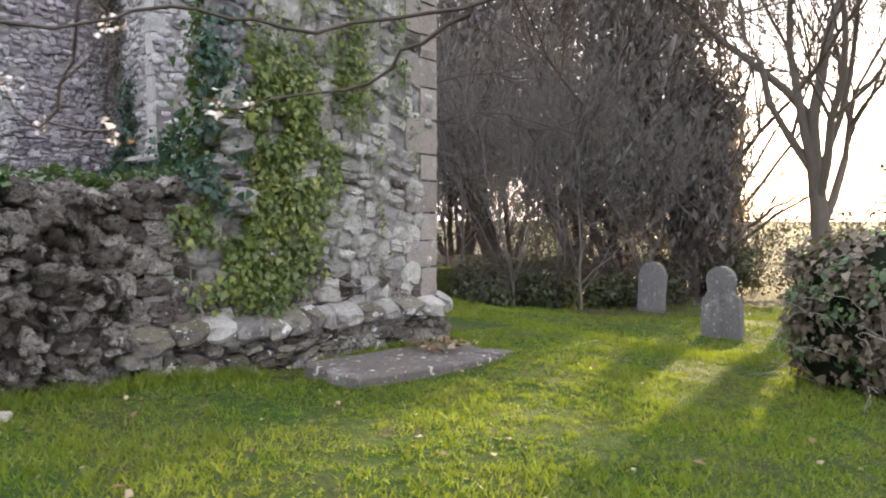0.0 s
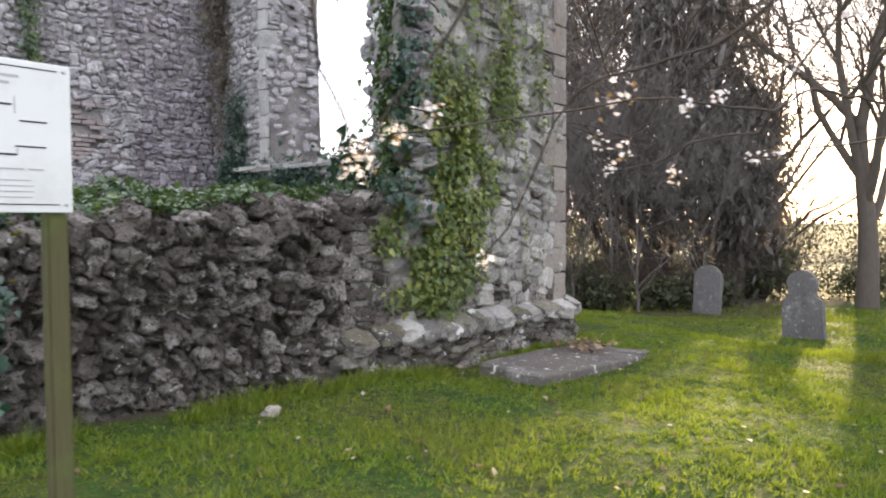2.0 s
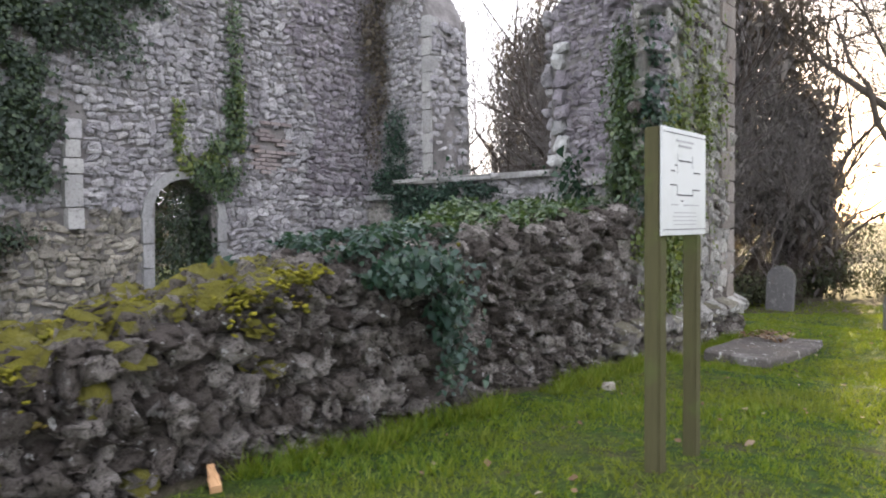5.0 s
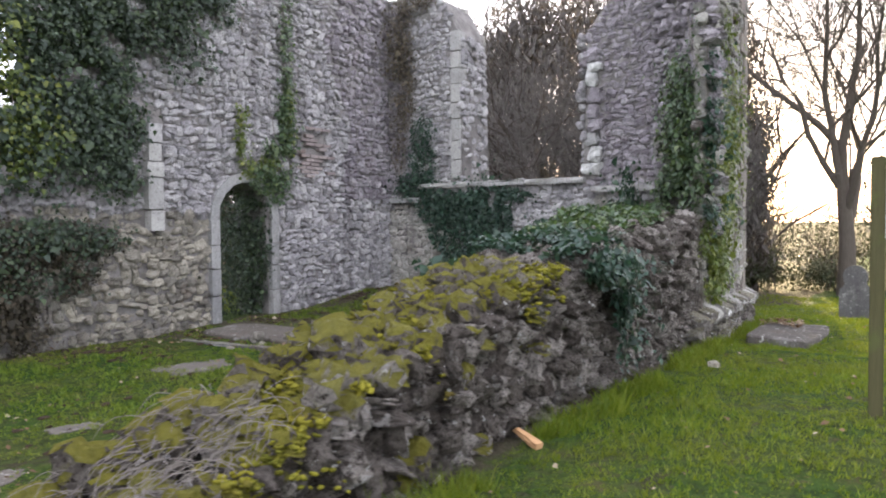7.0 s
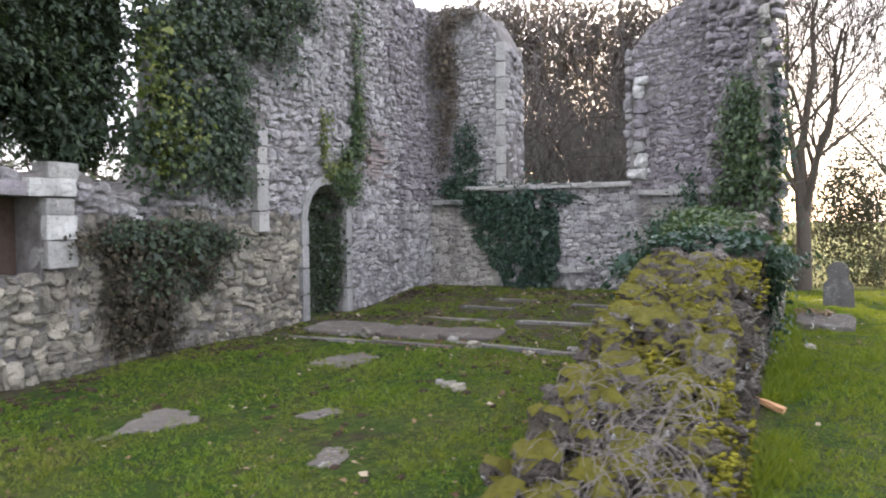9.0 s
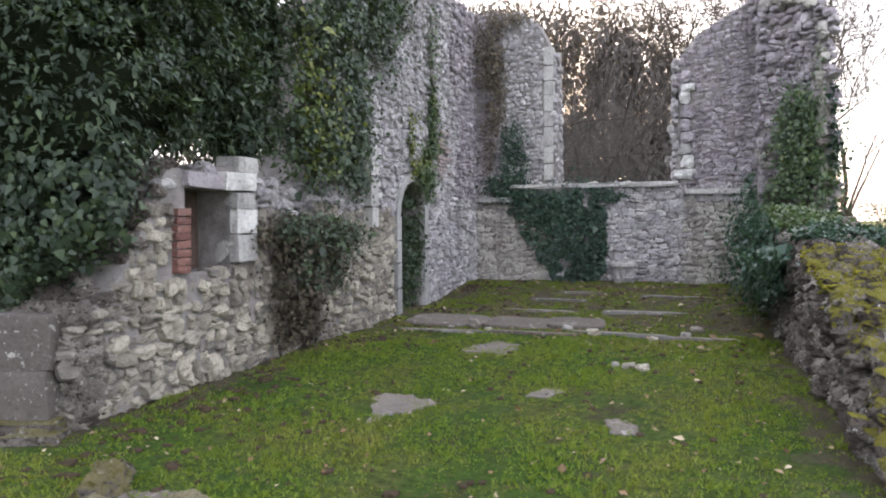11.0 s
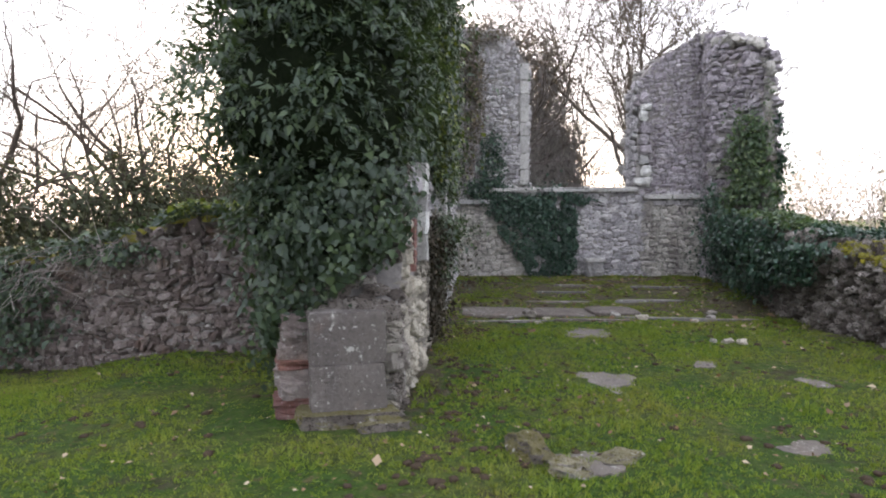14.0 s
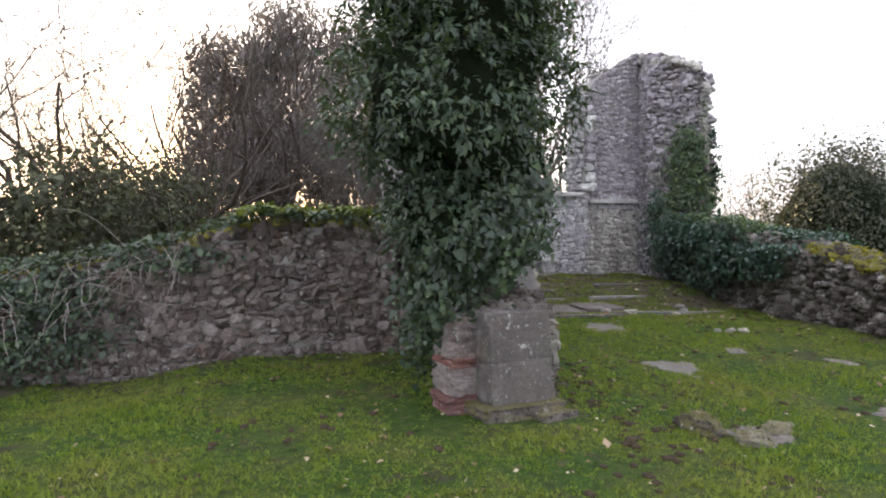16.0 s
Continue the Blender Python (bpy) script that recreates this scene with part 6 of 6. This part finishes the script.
bush("evergreen_bush", "dark ivy-laden evergreen behind a leafless tree", 27.0, 3.0, 1.9, 1.9, 7.4, 202, MAT_EVERGREEN, 9000, 0.12, 14)
evergreen = bush("evergreen_bush", "tall dark evergreen bush beyond the low wall", 13.2, -5.4, 3.3, 3.3, 5.9, 201, MAT_EVERGREEN, 26000, 0.11, 14)
# added lump in the bush: inner shade as near-black colour
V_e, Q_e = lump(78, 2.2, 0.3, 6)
part("inner_growth", raw_mesh("inner_growth", V_e * 2 * np.array((2.0, 2.0, 1.8)) + np.array((0, 0, 2.5)), Q_e), MAT_SHADE_FILLER, evergreen)
for i, (x, y, r, h) in enumerate(((24.0, -8.0, 3.4, 6.6), (30.0, -6.5, 3.6, 7.4), (22.0, -13.0, 3.2, 6.0), (35.0, -4.0, 3.4, 7.0))):
    bush("blossom_thicket", "pale blossoming thicket in the distance", x, y, r, r, h, 210 + i, MAT_BLOSSOM_FAR, 4200, 0.14, 20, "blossom thickets")


def far_woods():
    """A low line of far trees round the horizon."""
    rng = np.random.default_rng(231)
    P = []
    for a in np.arange(-75, 145, 0.4):
        q = math.radians(a)
        d = 75 + 14 * noise.noise((math.cos(q) * 4, math.sin(q) * 4, 2))
        h = 4.2 + 2.0 * noise.noise((math.cos(q) * 9, math.sin(q) * 9, 7)) + 1.2 * noise.noise((math.cos(q) * 30, math.sin(q) * 30, 7))
        k = 46
        P.append(np.stack([d * math.cos(q) + rng.normal(0, 1.2, k), 8 + d * math.sin(q) + rng.normal(0, 1.2, k), -1.4 + h * np.sqrt(rng.random(k))], 1))
    P = np.concatenate(P)
    V, F = leaves(P, np.array([[0, 0, 1.0]]), 0.36, LONG_LEAF, 0.3, 1.0)
    tagged(part("far_woods", raw_mesh("far_woods", V, tris=F), MAT_BUSH), "low line of distant woods and hedges", "woods", kind="stuff")


far_woods()

# ---- turf ----


def free(x, y):
    """Whether turf can grow at a place: off walls and slabs."""
    if OUT_S - 0.1 < y < IN_S and -5.4 < x < CORNER + 0.1:
        return False
    if IN_N - 0.05 < y < IN_N + 0.8 and -6.3 < x < CORNER:
        return False
    if IN_E < x < CORNER and OUT_S - 0.1 < y < IN_N + 0.8:
        return False
    if abs(x - 4.98) < 1.0 and abs(y - 5.0) < 0.4:
        return False
    if abs(x - 0.6) < 0.46 and 9.15 < y < 12.2:
        return False
    for a, b, r in ((-4.25, 10.55, 0.28), (-6.18, 9.25, 0.12), (-1.45, 10.3, 0.22)):
        if (x - a) ** 2 + (y - b) ** 2 < r * r:
            return False
    return True


def turf(name, label, count, box, height, seed, mat, bare=0.0, test=None, width=0.012):
    rng = np.random.default_rng(seed)
    X, Y = rng.uniform(box[0], box[1], count), rng.uniform(box[2], box[3], count)
    P, H = [], []
    for x, y in zip(X, Y):
        if not free(x, y) or (test and not test(x, y)):
            continue
        n = noise.noise((x * 0.9, y * 0.9, 8)) + 0.6 * noise.noise((x * 3, y * 3, 9)) + 0.5 * noise.noise((x * 8, y * 8, 2))
        if n < bare:
            continue
        P.append((x, y, ground_z(x, y) - 0.004))
        H.append(height * (0.75 + 0.9 * max(-0.5, n)) * rng.uniform(0.6, 1.4))
    P, H = np.array(P), np.array(H)
    k, b = len(P), 3
    P, H = np.repeat(P, b, 0), np.repeat(H, b) * NR.uniform(0.7, 1.2, k * b)
    P[:, :2] += NR.normal(0, 0.012, (k * b, 2))
    a = NR.uniform(0, 6.283, k * b)
    side = np.stack([np.cos(a), np.sin(a), np.zeros(k * b)], 1) * width / 2
    tip = P + np.stack([NR.normal(0, 0.5, k * b) * H, NR.normal(0, 0.5, k * b) * H, H], 1)
    V = np.stack([P - side, P + side, tip], 1).reshape(-1, 3)
    F = np.arange(k * b * 3).reshape(-1, 3)
    return tagged(part(name, raw_mesh(name, V, tris=F), mat), label, "grass", kind="stuff")


turf("grass", "short bright green churchyard grass", 52000, (-4.5, 9.0, -0.5, 5.9), 0.045, 241, MAT_GRASS, -0.7)
turf("grass", "patchy short grass inside the roofless chapel", 108000, (-10.5, 5.1, 6.6, 18.0), 0.038, 242, MAT_GRASS_WORN, -0.45, lambda x, y: bareness(x, y) + 0.8 * noise.noise((x * 2.6, y * 2.6, 3)) < 0.76, 0.013)
turf("grass", "short grass farther across the churchyard", 26000, (8.0, 19.0, -2, 14.0), 0.06, 243, MAT_GRASS, -0.5, width=0.018)
turf("tall_grass", "longer grass along the foot of the walls", 9000, (-5, 6.6, 5.0, 5.85), 0.12, 244, MAT_GRASS, -0.15, lambda x, y: y > 5.45 + 0.2 * noise.noise((x * 2, 0, 0)) or (abs(x - 5) < 1.3 and y > 4.4 and R.random() < 0.5))


def litter(count, box, seed, size):
    rng = np.random.default_rng(seed)
    P = []
    for x, y in zip(rng.uniform(box[0], box[1], count), rng.uniform(box[2], box[3], count)):
        if free(x, y) and noise.noise((x * 0.8, y * 0.8, 31)) > -0.25:
            P.append((x, y, ground_z(x, y) + rng.uniform(0.01, 0.035)))
    V, F = leaves(np.array(P), np.array([[0, 0, 1.0]]), size, LONG_LEAF, 0.0, 0.35, 0.4, 1.6)
    tagged(part("fallen_leaves", raw_mesh("fallen_leaves", V, tris=F), MAT_LITTER), "scattered brown and pale fallen leaves on turf", "fallen leaves", kind="stuff")


litter(3000, (-10.5, 5.0, 6.9, 17.0), 251, 0.034)
litter(1500, (-1.0, 5.0, 6.9, 12.4), 253, 0.045)
litter(700, (-4, 9, 0, 5.8), 252, 0.04)
clods = Bulk()
for i in range(1900):
    x, y = R.uniform(-9.5, 4.8), R.uniform(7.0, 15.5) if i % 3 else 12.35 - R.gammavariate(1.2, 0.35)
    if free(x, y) and noise.noise((x * 0.9, y * 0.9, 44)) > 0.0 and (y < 12.3 or y > 13.3 or x < -6.6):
        V, Q = PEBBLES[R.randrange(12)]
        s = R.uniform(0.025, 0.075)
        clods.add(V * np.array((s * 1.5, s * 1.2, s * 0.6)) + np.array((x, y, ground_z(x, y) + s * 0.05)), Q)
tagged(part("soil_clods", clods.mesh("soil_clods"), MAT_EARTH), "dark crumbled soil and molehill clods in turf", "soil", kind="stuff")
rng_l = np.random.default_rng(255)
P_l = np.stack([rng_l.uniform(5.2, 5.95, 160), rng_l.uniform(4.85, 5.4, 160), np.full(160, 0.165)], 1)
V_l, F_l = leaves(P_l, np.array([[0, 0, 1.0]]), 0.06, LONG_LEAF, 0.0, 0.3, 0.4, 1.6)
tagged(part("fallen_leaves", raw_mesh("fallen_leaves", V_l, tris=F_l), MAT_LITTER), "brown leaves gathered on the grave slab", "fallen leaves", kind="stuff")


# ---- the blossoming tree whose twigs hang over the lawn ----


def blossom_tree():
    root = thing("blossom_tree", "early blossoming tree with thin drooping twigs", "tree", at=(2.2, -1.6, 0))
    rng = np.random.default_rng(261)
    o = np.array((2.2, -1.6, 0.0))
    trunk, twig = Bulk(), Bulk()
    z0 = ground_z(2.2, -1.6) - 0.1
    tube(trunk, np.array([(2.2, -1.6, z0), (2.15, -1.5, 0.9), (2.1, -1.3, 1.7), (2.0, -0.9, 2.3), (1.9, -0.2, 2.6)]) - o, (0.13, 0.11, 0.09, 0.06, 0.035), 9)
    tube(trunk, np.array([(2.1, -1.3, 1.7), (1.6, -0.9, 2.6), (0.9, -0.1, 2.9), (0.3, 0.7, 2.75)]) - o, (0.08, 0.06, 0.04, 0.022), 7)
    tube(trunk, np.array([(2.15, -1.5, 0.9), (2.6, -1.9, 2.2), (3.0, -2.4, 3.4)]) - o, (0.09, 0.07, 0.04), 7)
    chains = (((1.9, -0.2, 2.6), (1.6, 0.6, 2.2), (1.3, 1.1, 2.0), (1.0, 1.35, 1.94), (0.76, 1.5, 1.97), (0.52, 1.54, 1.88), (0.15, 1.7, 1.90), (-0.3, 2.2, 1.8)),
              ((0.3, 0.7, 2.75), (0.25, 1.2, 2.35), (0.13, 1.5, 2.0), (0.14, 1.95, 1.93), (0.27, 2.35, 1.45)),
              ((0.3, 0.7, 2.75), (-0.4, 1.3, 2.5), (-0.9, 1.8, 2.2), (-1.5, 2.15, 1.83), (-1.84, 2.68, 1.85)),
              ((0.3, 0.7, 2.75), (0.6, 1.3, 2.3), (0.6, 1.6, 1.85), (0.69, 2.15, 1.76)),
              ((-0.4, 1.3, 2.5), (-0.4, 1.8, 2.1), (-0.45, 2.2, 1.7)),
              ((-0.9, 1.8, 2.2), (-0.7, 2.0, 1.95), (-0.45, 2.18, 1.76)),
              ((1.3, 1.1, 2.0), (1.25, 1.45, 1.85), (1.0, 1.75, 1.8)))
    flowers = []
    for ch in chains:
        c = np.array(ch)
        t = np.linspace(0, len(c) - 1, len(c) * 4)
        p = np.stack([np.interp(t, np.arange(len(c)), c[:, i]) for i in range(3)], 1) + rng.normal(0, 0.008, (len(t), 3))
        tube(twig, p - o, np.linspace(0.0065, 0.0025, len(t)), 5)
        for i in range(len(t) // 3, len(t)):
            if rng.random() < 0.22:
                e = p[i] + rng.normal(0, 0.07, 3)
                tube(twig, np.array([p[i], (p[i] + e) / 2 + rng.normal(0, .01, 3), e]) - o, (0.003, 0.0025, 0.002), 3)
                flowers.append(e)
        flowers.append(p[-1])
    part("trunk", trunk.mesh("trunk"), MAT_BARK, root)
    part("twig_growth", twig.mesh("twig_growth"), MAT_DARKTWIG, root, kind="stuff")
    P = np.concatenate([f + rng.normal(0, 0.016, (14, 3)) for f in flowers]) - o
    V, F = leaves(P, rng.normal(0, 1, (len(P), 3)), 0.016, LONG_LEAF, 0.0, 0.6, 0.25, 2.0)
    part("blossom", raw_mesh("blossom", V, tris=F), MAT_PETAL, root, "small white blossoms", kind="stuff")
    P = np.concatenate([f + rng.normal(0, 0.02, (5, 3)) for f in flowers]) - o
    V, F = leaves(P, rng.normal(0, 1, (len(P), 3)), 0.016, LONG_LEAF, 0.4, 0.6, 0.25, 1.2)
    part("bud_growth", raw_mesh("bud_growth", V, tris=F), MAT_BRACT, root, kind="stuff")


blossom_tree()
